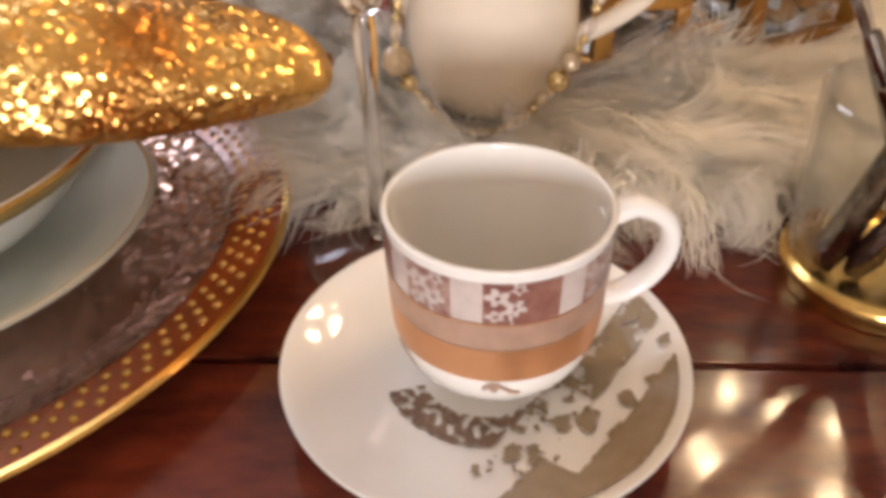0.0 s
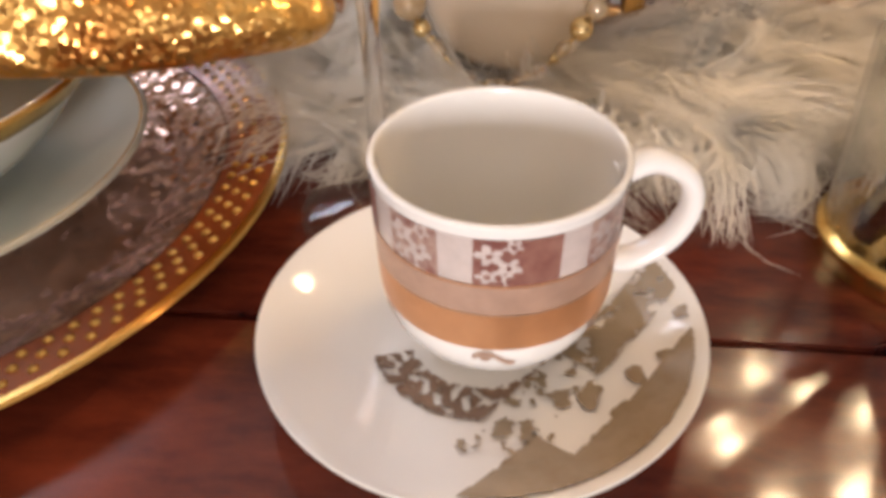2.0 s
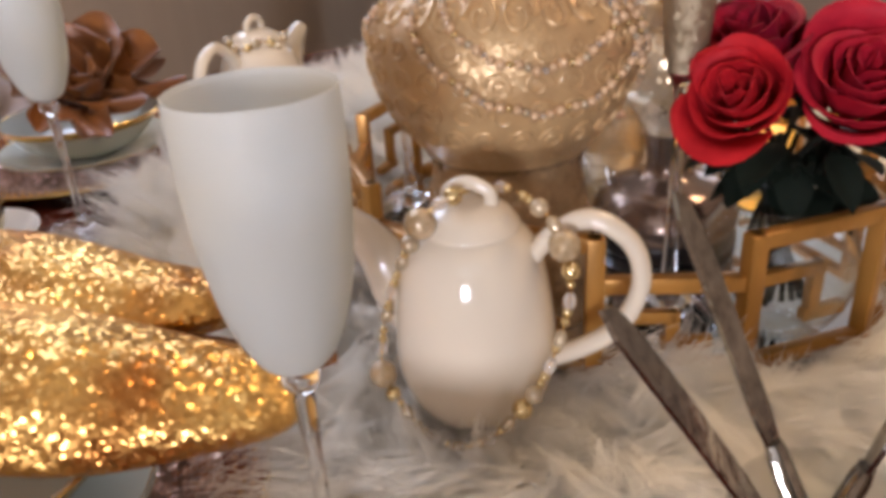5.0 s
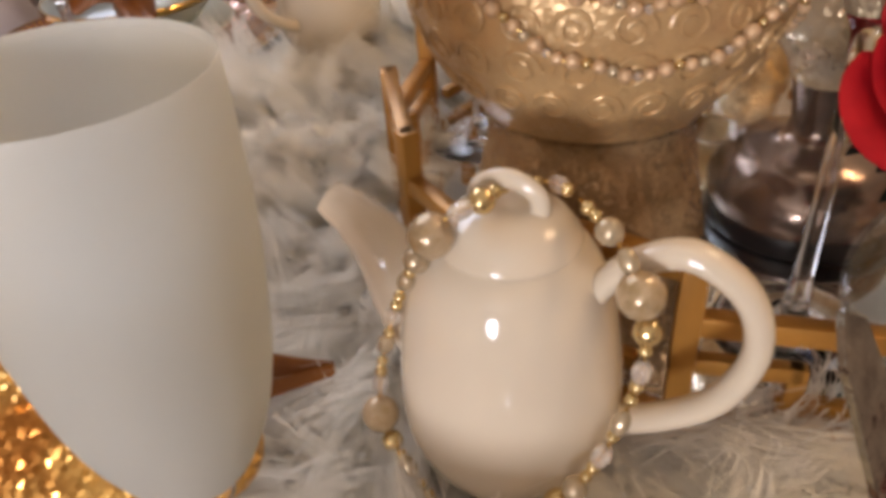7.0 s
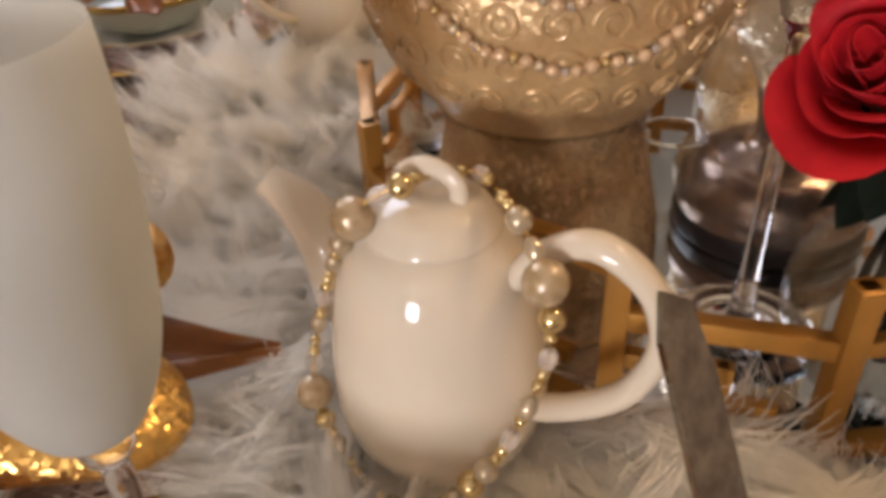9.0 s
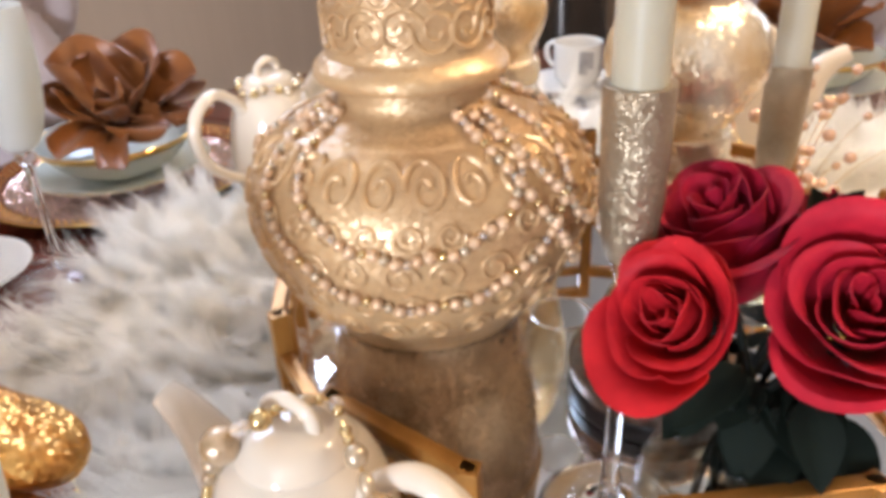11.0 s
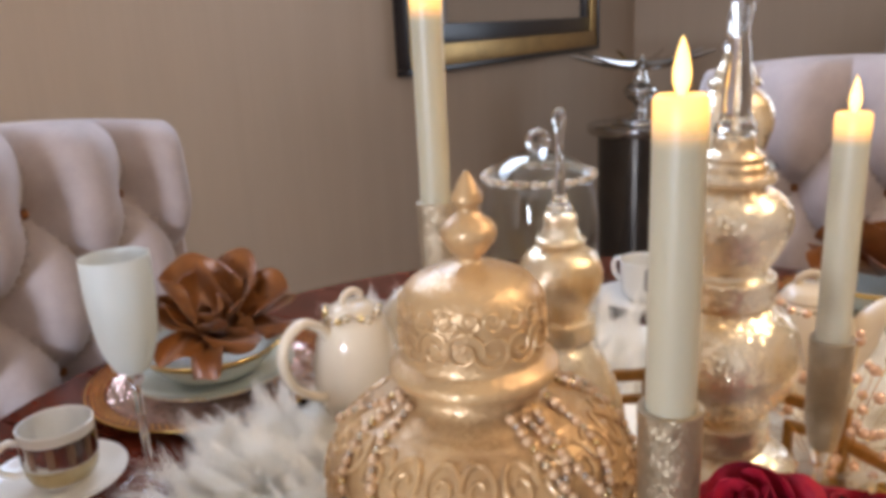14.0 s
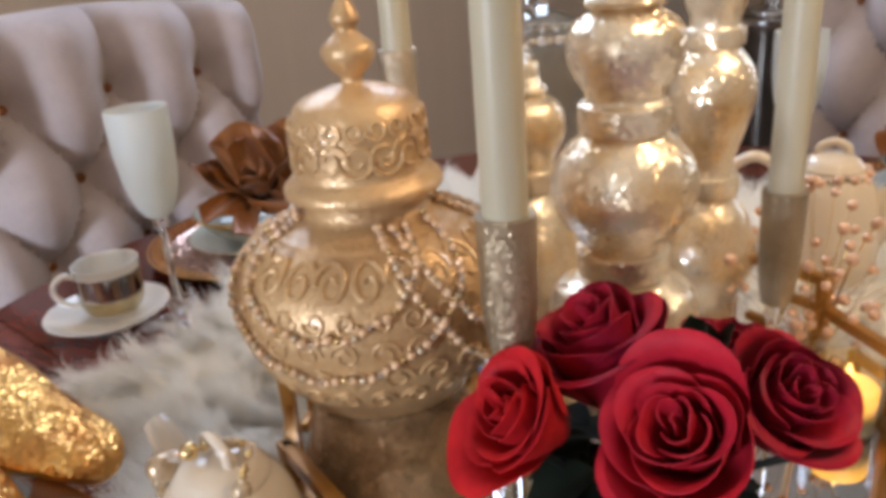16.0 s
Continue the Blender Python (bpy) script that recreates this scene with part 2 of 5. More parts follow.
M["silver"] = material("worn_silver", (0.58, 0.54, 0.48), 0.10, 1.0, vary=0.8, scale=150, dark=(0.13, 0.12, 0.11), bump=0.35, bump_scale=90)
M["rose"] = material("red_rose_petal", (0.58, 0.016, 0.020), 0.6, vary=0.5, scale=55, dark=(0.30, 0.005, 0.011), bump=0.25, bump_scale=160)
M["rose_pink"] = material("pink_red_rose_petal", (0.52, 0.015, 0.030), 0.6, vary=0.5, scale=55, dark=(0.27, 0.005, 0.017), bump=0.25, bump_scale=160)
M["rose_deep"] = material("crimson_rose_petal", (0.38, 0.008, 0.018), 0.6, vary=0.6, scale=60, dark=(0.14, 0.003, 0.018), bump=0.2, bump_scale=180)
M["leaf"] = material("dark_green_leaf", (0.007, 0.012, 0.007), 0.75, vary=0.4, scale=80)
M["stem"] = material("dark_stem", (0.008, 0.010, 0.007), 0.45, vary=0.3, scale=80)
for q in ("rose", "rose_pink", "rose_deep", "leaf", "stem"):
    M[q].node_tree.nodes["Principled BSDF"].inputs["Specular IOR Level"].default_value = 0.2
M["wax"] = material("ivory_wax", (0.45, 0.395, 0.275), 0.4, vary=0.08, scale=30, sss=0.35)
# emission rising towards the top stands in for flame light inside the wax
M["wax_top"] = material("wax_with_painted_glow", (0.45, 0.395, 0.275), 0.4, vary=0.08, scale=30, sss=0.35, emit=(1.0, 0.45, 0.045), emit_strength=1.0)
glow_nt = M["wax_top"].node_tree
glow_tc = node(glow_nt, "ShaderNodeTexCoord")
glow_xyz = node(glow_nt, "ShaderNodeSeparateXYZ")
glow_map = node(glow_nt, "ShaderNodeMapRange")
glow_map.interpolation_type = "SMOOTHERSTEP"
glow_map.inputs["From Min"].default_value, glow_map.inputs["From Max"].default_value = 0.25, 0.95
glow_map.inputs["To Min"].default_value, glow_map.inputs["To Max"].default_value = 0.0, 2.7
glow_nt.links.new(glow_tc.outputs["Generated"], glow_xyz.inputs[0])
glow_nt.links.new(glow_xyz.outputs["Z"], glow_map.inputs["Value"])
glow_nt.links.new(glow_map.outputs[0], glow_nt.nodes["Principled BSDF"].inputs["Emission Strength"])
M["flame"] = material("flame", (1, 0.8, 0.4), 0.5, emit=(1.0, 0.56, 0.13), emit_strength=4.5)
M["satin"] = material("brown_satin", (0.27, 0.088, 0.013), 0.38, 0.1, vary=0.6, scale=30, dark=(0.10, 0.030, 0.006), sheen=0.1, bump=0.1, bump_scale=300)
M["linen"] = material("grey_linen", (0.44, 0.37, 0.36), 0.85, vary=0.14, scale=220, sheen=0.3, bump=0.25, bump_scale=600)
M["wall"] = material("taupe_wallpaper", (0.45, 0.340, 0.245), 0.75, vary=0.06, scale=30, stretch=(3, 3, 0.15), bump=0.1, bump_scale=120)
M["ceiling"] = material("white_ceiling", (0.75, 0.72, 0.66), 0.9, vary=0.05, scale=8)
M["floor"] = material("brown_floor", (0.16, 0.09, 0.05), 0.4, vary=0.4, scale=20, stretch=(1, 0.1, 1))
M["trim"] = material("white_trim", (0.78, 0.78, 0.78), 0.4, vary=0.04, scale=10)
M["black"] = material("black_lacquer", (0.018, 0.013, 0.012), 0.3, vary=0.3, scale=40)
M["frame_gold"] = material("antique_gold_frame", (0.50, 0.31, 0.11), 0.35, 0.7, vary=0.4, scale=50)
M["chrome"] = material("chrome", (0.70, 0.68, 0.66), 0.1, 1.0, vary=0.15, scale=30)
M["smoked"] = material("smoked_mirror", (0.16, 0.14, 0.12), 0.12, 0.8, vary=0.3, scale=12)
M["cork"] = material("silver_cup_band", (0.55, 0.43, 0.24), 0.2, 0.85, vary=0.4, scale=90)
M["blue_print"] = material("blue_grey_transfer", (0.10, 0.085, 0.10), 0.3, vary=0.6, scale=60, dark=(0.5, 0.46, 0.42))

# ---- mesh helpers ----


def thing(name, at, label, category, group="", rz=0.0):
    ob = new(name)
    ob.empty_display_size = 0.02
    ob.matrix_world = pose(*at, 0, 0, rz)
    return tagged(ob, label, category, group)


def finish(bm, name, mat, smooth=True):
    me = bpy.data.meshes.new(name)
    bm.to_mesh(me)
    bm.free()
    if smooth:
        me.polygons.foreach_set("use_smooth", [True] * len(me.polygons))
        me.set_sharp_from_angle(angle=radians(40))
    me.materials.append(mat)
    return me


def part(name, bm, mat, parent=None, label="", smooth=True):
    ob = new(name, finish(bm, name, mat, smooth))
    ob.parent = parent
    if label:
        ob["label"] = label
    return ob


def lathe(profile, seg=64, bm=None, at=(0, 0, 0)):
    """Turns (radius, z) pairs about the z axis."""
    bm = bm or bmesh.new()
    rings = []
    for r, z in profile:
        if r < 1e-5:
            rings.append([bm.verts.new((at[0], at[1], at[2] + z))])
        else:
            rings.append([bm.verts.new((at[0] + r * math.cos(2 * math.pi * i / seg), at[1] + r * math.sin(2 * math.pi * i / seg), at[2] + z)) for i in range(seg)])
    for a, b in zip(rings, rings[1:]):
        for i in range(seg):
            j = (i + 1) % seg
            if len(a) == 1 and len(b) == 1:
                continue
            if len(a) == 1:
                bm.faces.new((a[0], b[j], b[i]))
            elif len(b) == 1:
                bm.faces.new((a[i], a[j], b[0]))
            else:
                bm.faces.new((a[i], a[j], b[j], b[i]))
    bmesh.ops.recalc_face_normals(bm, faces=bm.faces)
    return bm


def curve_profile(points, n=6):
    """A smooth run of (radius, z) through the points (Catmull-Rom)."""
    out = []
    p = [points[0], *points, points[-1]]
    for i in range(1, len(p) - 2):
        for k in range(n):
            t = k / n
            q = []
            for c in (0, 1):
                a, b, d, e = p[i - 1][c], p[i][c], p[i + 1][c], p[i + 2][c]
                q.append(0.5 * (2 * b + (d - a) * t + (2 * a - 5 * b + 4 * d - e) * t * t + (3 * b - a - 3 * d + e) * t ** 3))
            out.append((max(q[0], 0.0), q[1]))
    out.append(points[-1])
    return out


def tube(path, radius, seg=12, bm=None, flat=1.0, caps=True):
    """A round (or flattened) bar along points; radius may be a list."""
    bm = bm or bmesh.new()
    pts = [Vector(p) for p in path]
    rad = radius if isinstance(radius, (list, tuple)) else [radius] * len(pts)
    side = None
    rings = []
    for i, p in enumerate(pts):
        d = (pts[min(i + 1, len(pts) - 1)] - pts[max(i - 1, 0)]).normalized()
        if side is None:
            side = d.cross(Vector((0, 0, 1)))
            if side.length < 0.05:
                side = d.cross(Vector((0, 1, 0)))
        side = (side - d * side.dot(d)).normalized()
        up = side.cross(d)
        rings.append([bm.verts.new(p + rad[i] * (math.cos(2 * math.pi * k / seg) * side * flat + math.sin(2 * math.pi * k / seg) * up)) for k in range(seg)])
    for a, b in zip(rings, rings[1:]):
        for k in range(seg):
            bm.faces.new((a[k], a[(k + 1) % seg], b[(k + 1) % seg], b[k]))
    if caps:
        bm.faces.new(rings[0][::-1])
        bm.faces.new(rings[-1])
    bmesh.ops.recalc_face_normals(bm, faces=bm.faces)
    return bm


def spline(points, n=8):
    out = []
    p = [Vector(q) for q in (points[0], *points, points[-1])]
    for i in range(1, len(p) - 2):
        for k in range(n):
            t = k / n
            a, b, d, e = p[i - 1], p[i], p[i + 1], p[i + 2]
            out.append(0.5 * (2 * b + (d - a) * t + (2 * a - 5 * b + 4 * d - e) * t * t + (3 * b - a - 3 * d + e) * t ** 3))
    out.append(Vector(points[-1]))
    return out


def box(size, at=(0, 0, 0), bevel=0.0, bm=None, rz=0.0):
    bm = bm or bmesh.new()
    made = bmesh.ops.create_cube(bm, size=1.0, matrix=pose(*at, 0, 0, rz) @ Matrix.Diagonal((*size, 1)))["verts"]
    if bevel:
        edges = list({e for v in made for e in v.link_edges})
        bmesh.ops.bevel(bm, geom=edges, offset=bevel, segments=2, affect="EDGES", profile=0.6)
    return bm


def ball(r, at=(0, 0, 0), bm=None, u=12, v=8, squash=1.0):
    bm = bm or bmesh.new()
    bmesh.ops.create_uvsphere(bm, u_segments=u, v_segments=v, radius=r, matrix=pose(*at) @ Matrix.Diagonal((1, 1, squash, 1)))
    return bm


# ---- the room ----
X0, X1, Y0, Y1 = -1.3, 2.6, -4.2, 5.0


def wall_with_opening(name, along, fixed, lo, hi, hole, outward, label):
    """A wall 0.12 thick along x or y with one opening (from, to, sill, head)."""
    bm = bmesh.new()
    c = fixed + outward * 0.06
    spans = [(lo, hi, FLOOR, CEIL)] if hole is None else [(lo, hole[0], FLOOR, CEIL), (hole[1], hi, FLOOR, CEIL), (hole[0], hole[1], FLOOR, hole[2]), (hole[0], hole[1], hole[3], CEIL)]
    for a, b, z0, z1 in spans:
        sx, sy = (b - a, 0.12) if along == "x" else (0.12, b - a)
        px, py = ((a + b) / 2, c) if along == "x" else (c, (a + b) / 2)
        box((sx, sy, z1 - z0), (px, py, (z0 + z1) / 2), bm=bm)
    return tagged(part(name, bm, M["wall"], smooth=False), label, "wall", kind="structure")


wall_with_opening("wall_west", "y", X0, Y0, Y1, (0.6, 2.3, 1.0, 1.65), -1, "taupe papered wall with a high window behind the dining table")
wall_with_opening("wall_east", "y", X1, Y0, Y1, None, 1, "plain taupe papered wall")
wall_with_opening("wall_north", "x", Y1, X0 - 0.12, X1 + 0.12, (0.32, 1.7, 0.02, 1.5), 1, "taupe wall with a white-cased window")
wall_with_opening("wall_south", "x", Y0, X0 - 0.12, X1 + 0.12, (-0.45, 0.45, 0.05, 0.95), -1, "taupe wall with a window")
tagged(part("floor", box((X1 - X0 + 0.24, Y1 - Y0 + 0.24, 0.1), ((X0 + X1) / 2, (Y0 + Y1) / 2, FLOOR - 0.05)), M["floor"], smooth=False), "brown wooden floor of the dining room", "floor", kind="structure")
tagged(part("ceiling", box((X1 - X0 + 0.24, Y1 - Y0 + 0.24, 0.1), ((X0 + X1) / 2, (Y0 + Y1) / 2, CEIL + 0.05)), M["ceiling"], smooth=False), "plain white ceiling", "ceiling", kind="structure")


def window(name, x0, x1, z0, z1, y, into, casing, label):
    w = tagged(new(name), label, "window", kind="structure")
    for nm, size, at in (("casing", (casing, 0.03, z1 - z0), (x0 - casing / 2, y + into * 0.015, (z0 + z1) / 2)), ("casing", (casing, 0.03, z1 - z0), (x1 + casing / 2, y + into * 0.015, (z0 + z1) / 2)),
                         ("head_casing", (x1 - x0 + 2 * casing, 0.03, casing), ((x0 + x1) / 2, y + into * 0.015, z1 + casing / 2)), ("window_sill", (x1 - x0 + 2 * casing, 0.07, 0.04), ((x0 + x1) / 2, y + into * 0.035, z0 - 0.02)),
                         ("sash_bar", (0.035, 0.03, z1 - z0), ((x0 + x1) / 2, y - into * 0.05, (z0 + z1) / 2)), ("sash_bar", (x1 - x0, 0.026, 0.035), ((x0 + x1) / 2, y - into * 0.05, (z0 + z1) / 2))):
        part(nm, box(size, at, 0.004), M["trim"], w)
    pane = part("pane", box((x1 - x0, 0.006, z1 - z0), ((x0 + x1) / 2, y - into * 0.075, (z0 + z1) / 2)), M["glass"], w, smooth=False)
    pane.visible_shadow = False
    return w


window("window_1", 0.32, 1.7, 0.02, 1.5, Y1, -1, 0.26, "bright window with wide white casing")
window("window_2", -0.45, 0.45, 0.05, 0.95, Y0, 1, 0.1, "daylit window with white casing")
window("window_3", 0.6, 2.3, 1.0, 1.65, -X0, -1, 0.06, "wide high window with white casing").matrix_world = pose(0, 0, 0, 0, 0, 90)

# framed mirror on the west wall
pm = thing("framed_mirror", (X0, 3.32, 0.86), "large wall mirror in a black and gold frame", "mirror")
PW, PH = 1.86, 1.14


def frame_ring(w, h, band, depth, x, name, mat, label):
    bm = bmesh.new()
    for sy, sz, py, pz in ((w, band, 0, h / 2 - band / 2), (w, band, 0, -h / 2 + band / 2), (band, h - 2 * band, w / 2 - band / 2, 0), (band, h - 2 * band, -w / 2 + band / 2, 0)):
        box((depth, sy, sz), (x + depth / 2, py, pz), 0.006, bm)
    return part(name, bm, mat, pm, label)


frame_ring(PW, PH, 0.022, 0.05, 0.0, "outer_moulding", M["black"], "black outer edge")
frame_ring(PW - 0.044, PH - 0.044, 0.075, 0.042, 0.0, "gold_moulding", M["frame_gold"], "antique gold band")
frame_ring(PW - 0.194, PH - 0.194, 0.07, 0.03, 0.0, "inner_moulding", M["black"], "black inner band")
part("mirror_glass", box((0.012, PW - 0.33, PH - 0.33), (0.008, 0, 0)), M["mirror"], pm, smooth=False)

# smoked glass pedestal with a chrome ornament far behind the table
ps = thing("pedestal", (-0.83, 3.6, FLOOR), "smoked mirror pedestal with chrome trim", "pedestal")
part("column", lathe([(0, 0), (0.21, 0), (0.21, 0.03), (0.185, 0.04), (0.185, 0.70), (0, 0.70)], 48), M["smoked"], ps)
part("top_disc", lathe([(0, 0.70), (0.225, 0.70), (0.232, 0.71), (0.232, 0.735), (0.225, 0.74), (0, 0.74)], 48), M["chrome"], ps)
orn = thing("chrome_ornament", (-0.83, 3.6, FLOOR + 0.74), "chrome ornament with a flat spiked dish on a knotted stem", "ornament")
part("foot", lathe(curve_profile([(0.0, 0), (0.09, 0), (0.085, 0.02), (0.035, 0.03), (0.02, 0.06), (0.05, 0.09), (0.055, 0.115), (0.03, 0.14), (0.02, 0.18), (0.03, 0.2), (0.0, 0.205)])), M["chrome"], orn)
orn.scale = (1.3, 1.3, 1.3)
for k in range(9):
    a = radians(40 * k + 8)
    part("spike", tube([(0.01 * math.cos(a), 0.01 * math.sin(a), 0.19), (0.13 * math.cos(a), 0.13 * math.sin(a), 0.205), (0.24 * math.cos(a), 0.24 * math.sin(a), 0.235)], [0.018, 0.012, 0.004], 8), M["chrome"], orn)

# ---- dining table ----
TX, TY, TR = 0.0, 0.85, 0.77
table = thing("dining_table", (TX, TY, FLOOR), "round dining table of polished red-brown planks", "table")
part("pedestal_base", lathe(curve_profile([(0.0, 0.0), (0.34, 0.0), (0.33, 0.05), (0.16, 0.10), (0.09, 0.2), (0.12, 0.35), (0.08, 0.5), (0.14, 0.66), (0.14, 0.69)])), M["table"], table)
part("apron", lathe([(0.60, 0.655), (0.64, 0.655), (0.64, 0.7185), (0.60, 0.7185), (0.60, 0.655)], 96), M["table"], table)


def chair(at, rz, w, h, label):
    """Parsons chair with a deep-buttoned back; it looks along its own +x."""
    c = thing("dining_chair", (at[0], at[1], FLOOR), label, "chair", "chairs round the table", rz)
    nu, nv = 64, 76
    z0, z1 = 0.50, h
    dv, du = 0.122, 0.165
    buttons = [((i + (0.5 if r % 2 else 0.0)) * du, z1 - 0.115 - r * dv) for r in range(4) for i in range(-2, 3)]
    buttons = [(u, z) for u, z in buttons if abs(u) < w / 2 - 0.03]

    def front(u, z):
        w_ = z1 - 0.115 - z
        if w_ < 0:
            a = b = u / du
        else:
            a, b = u / du + w_ / (2 * dv), u / du - w_ / (2 * dv)
        puff = (abs(math.sin(math.pi * a)) * abs(math.sin(math.pi * b))) ** 0.5 * 0.056
        for bu, bz in buttons:
            q = ((u - bu) ** 2 + (z - bz) ** 2) ** 0.5
            puff -= 0.030 * math.exp(-(q / 0.030) ** 2)
        edge = min(w / 2 - abs(u), z1 - z)
        return 0.045 + puff - 0.05 * math.exp(-max(edge, 0) / 0.018)

    bm = bmesh.new()
    grid = []
    for j in range(nv + 1):
        z = z0 + (z1 - z0) * j / nv
        row = []
        for i in range(nu + 1):
            u = -w / 2 + w * i / nu
            k = max(0.0, (z - (z1 - 0.06)) / 0.06)
            uu = u * (1 - 0.05 * k * k)
            zz = z + 0.022 * (1 - (2 * u / w) ** 2) * ((z - z0) / (z1 - z0)) ** 4
            row.append((uu, zz, front(u, z)))
        grid.append(row)
    lean = -0.07
    f = [[bm.verts.new((x + lean * (z - z0), u, z)) for u, z, x in row] for row in grid]
    b = [[bm.verts.new((-0.045 - 0.012 * (1 - (2 * u / w) ** 2) + lean * (z - z0), u, z)) for u, z, x in row] for row in grid]
    for j in range(nv):
        for i in range(nu):
            bm.faces.new((f[j][i], f[j][i + 1], f[j + 1][i + 1], f[j + 1][i]))
            bm.faces.new((b[j][i], b[j + 1][i], b[j + 1][i + 1], b[j][i + 1]))
    rim = lambda g: [g[j][0] for j in range(nv + 1)] + [g[nv][i] for i in range(1, nu + 1)] + [g[j][nu] for j in range(nv - 1, -1, -1)] + [g[0][i] for i in range(nu - 1, 0, -1)]
    rf, rb = rim(f), rim(b)
    for i in range(len(rf)):
        j = (i + 1) % len(rf)
        bm.faces.new((rf[i], rf[j], rb[j], rb[i]))
    bmesh.ops.recalc_face_normals(bm, faces=bm.faces)
    part("backrest", bm, M["linen"], c)
    part("seat", box((0.46, w, 0.13), (0.20, 0, 0.425), 0.03), M["linen"], c)
    for bu, bz in buttons:
        part("button", ball(0.009, (front(bu, bz) + lean * (bz - z0) + 0.004, bu, bz + 0.022 * (1 - (2 * bu / w) ** 2) * ((bz - z0) / (z1 - z0)) ** 4), squash=1.0, u=10, v=6), M["satin"], c)
    for sx in (-0.02, 0.40):
        for sy in (-1, 1):
            part("leg", lathe([(0, 0), (0.016, 0), (0.024, 0.36), (0, 0.36)], 12, at=(sx, sy * (w / 2 - 0.04), 0)), M["black"], c)
    return c


chair((-0.90, 0.815), 0, 0.56, 1.065, "buttoned grey-beige linen dining chair at the table")
chair((0.10, 1.86), -90, 0.56, 1.08, "buttoned grey-beige linen dining chair across the table")

# ---- round fur mat ----


def fur_mat(cx, cy, radius, count, length, label):
    rng = np.random.default_rng(5)
    # felt under the pile
    base = lathe([(0, 0.001), (radius - 0.14, 0.001), (radius - 0.13, 0.005), (radius - 0.15, 0.010), (0, 0.012)], 96)
    ob = new("fur_mat")
    ob.matrix_world = pose(cx, cy, 0)
    tagged(ob, label, "fur mat")
    part("backing", base, M["felt"], ob)
    per = 34
    locks = count // per
    near = rng.random(locks) < 0.42
    la = np.where(near, rng.normal(-1.66, 0.50, locks), rng.random(locks) * 2 * np.pi)
    lr = radius * np.sqrt(rng.random(locks) * 0.94 + 0.06)
    lx, ly = lr * np.cos(la), lr * np.sin(la)
    keep = np.ones(locks, bool)
    for qx, qy, qr in ((-0.245, -0.585, 0.192), (-0.56, -0.02, 0.205), (-0.515, -0.272, 0.155), (0.085, -0.188, 0.222), (-0.134, 0.488, 0.118), (-0.105, 0.395, 0.075), (0.19, 0.57, 0.19), (0.19, -0.60, 0.06)):
        keep &= (lx - qx) ** 2 + (ly - qy) ** 2 > qr * qr
    near, la, lr, lx, ly = near[keep], la[keep], lr[keep], lx[keep], ly[keep]
    locks = len(lx)
    slow = np.sin(lx * 17 + 2.1 * np.sin(ly * 13)) + np.cos(ly * 19 + 1.7 * np.sin(lx * 11))
    turn = la + 0.75 * slow + rng.normal(0, 0.45, locks)
    edge = np.clip((lr / radius) ** 4, 0, 1)
    llen = length * rng.uniform(0.7, 1.4, locks)
    front = np.exp(-((np.angle(np.exp(1j * (la + 1.50)))) / 0.42) ** 2)
    lift = np.clip(0.66 - 0.10 * front - (0.10 + 0.15 * front) * edge + rng.normal(0, 0.20, locks), 0.10, 1.2)
    bend = rng.uniform(0.10, 0.22, locks) + front * rng.uniform(0.02, 0.10, locks)
    curl = rng.normal(0, 0.26, locks)
    which = np.repeat(np.arange(locks), per)
    count = locks * per
    spread = rng.normal(0, 0.0074, (count, 2))
    root = 0.006 + 0.026 * rng.random(locks) * (1 - edge)
    for qx, qy in ((0.009, -0.452), (-0.300, -0.043), (0.134, 0.184)):
        root = np.where((lx - qx) ** 2 + (ly - qy) ** 2 < 0.0036, 0.004, root)
    px, py, pz = lx[which] + spread[:, 0], ly[which] + spread[:, 1], root[which]
    lean = turn[which] + rng.normal(0, 0.10, count)
    el = lift[which] + rng.normal(0, 0.12, count)
    ln = llen[which] * rng.uniform(0.8, 1.12, count)
    steps = 5
    half = rng.uniform(0.00045, 0.00085, count)
    verts = np.zeros((count, steps * 2 + 1, 3))
    loose = rng.random(count) < 0.12
    for k in range(steps + 1):
        wk = half * (1 - 0.7 * k / steps)
        sx, sy = -np.sin(lean + 0.4), np.cos(lean + 0.4)
        if k < steps:
            verts[:, 2 * k] = np.stack([px - sx * wk, py - sy * wk, pz], 1)
            verts[:, 2 * k + 1] = np.stack([px + sx * wk, py + sy * wk, pz], 1)
        else:
            verts[:, 2 * k] = np.stack([px, py, pz], 1)
        seg = ln / steps
        px = px + seg * np.cos(el) * np.cos(lean)
        py = py + seg * np.cos(el) * np.sin(lean)
        # strands of a lock draw together towards its tip
        draw = np.where(loose, 0.03, 0.27)
        mx = np.repeat(px.reshape(locks, per).mean(1), per)
        my = np.repeat(py.reshape(locks, per).mean(1), per)
        px, py = px + draw * (mx - px), py + draw * (my - py)
        pz = np.maximum(pz + seg * np.sin(el), 0.003)
        el = el - bend[which] * (1 + 0.1 * rng.normal(0, 1, count))
        lean = lean + curl[which] + rng.normal(0, 0.09, count)
    nv = steps * 2 + 1
    faces = []
    base_i = np.arange(count) * nv
    quads = np.concatenate([np.stack([base_i + 2 * k, base_i + 2 * k + 1, base_i + 2 * k + 3, base_i + 2 * k + 2], 1) for k in range(steps - 1)])
    tris = np.stack([base_i + 2 * (steps - 1), base_i + 2 * (steps - 1) + 1, base_i + 2 * steps], 1)
    me = bpy.data.meshes.new("pile")
    loops = np.concatenate([quads.ravel(), tris.ravel()])
    sizes = np.concatenate([np.full(len(quads), 4), np.full(len(tris), 3)])
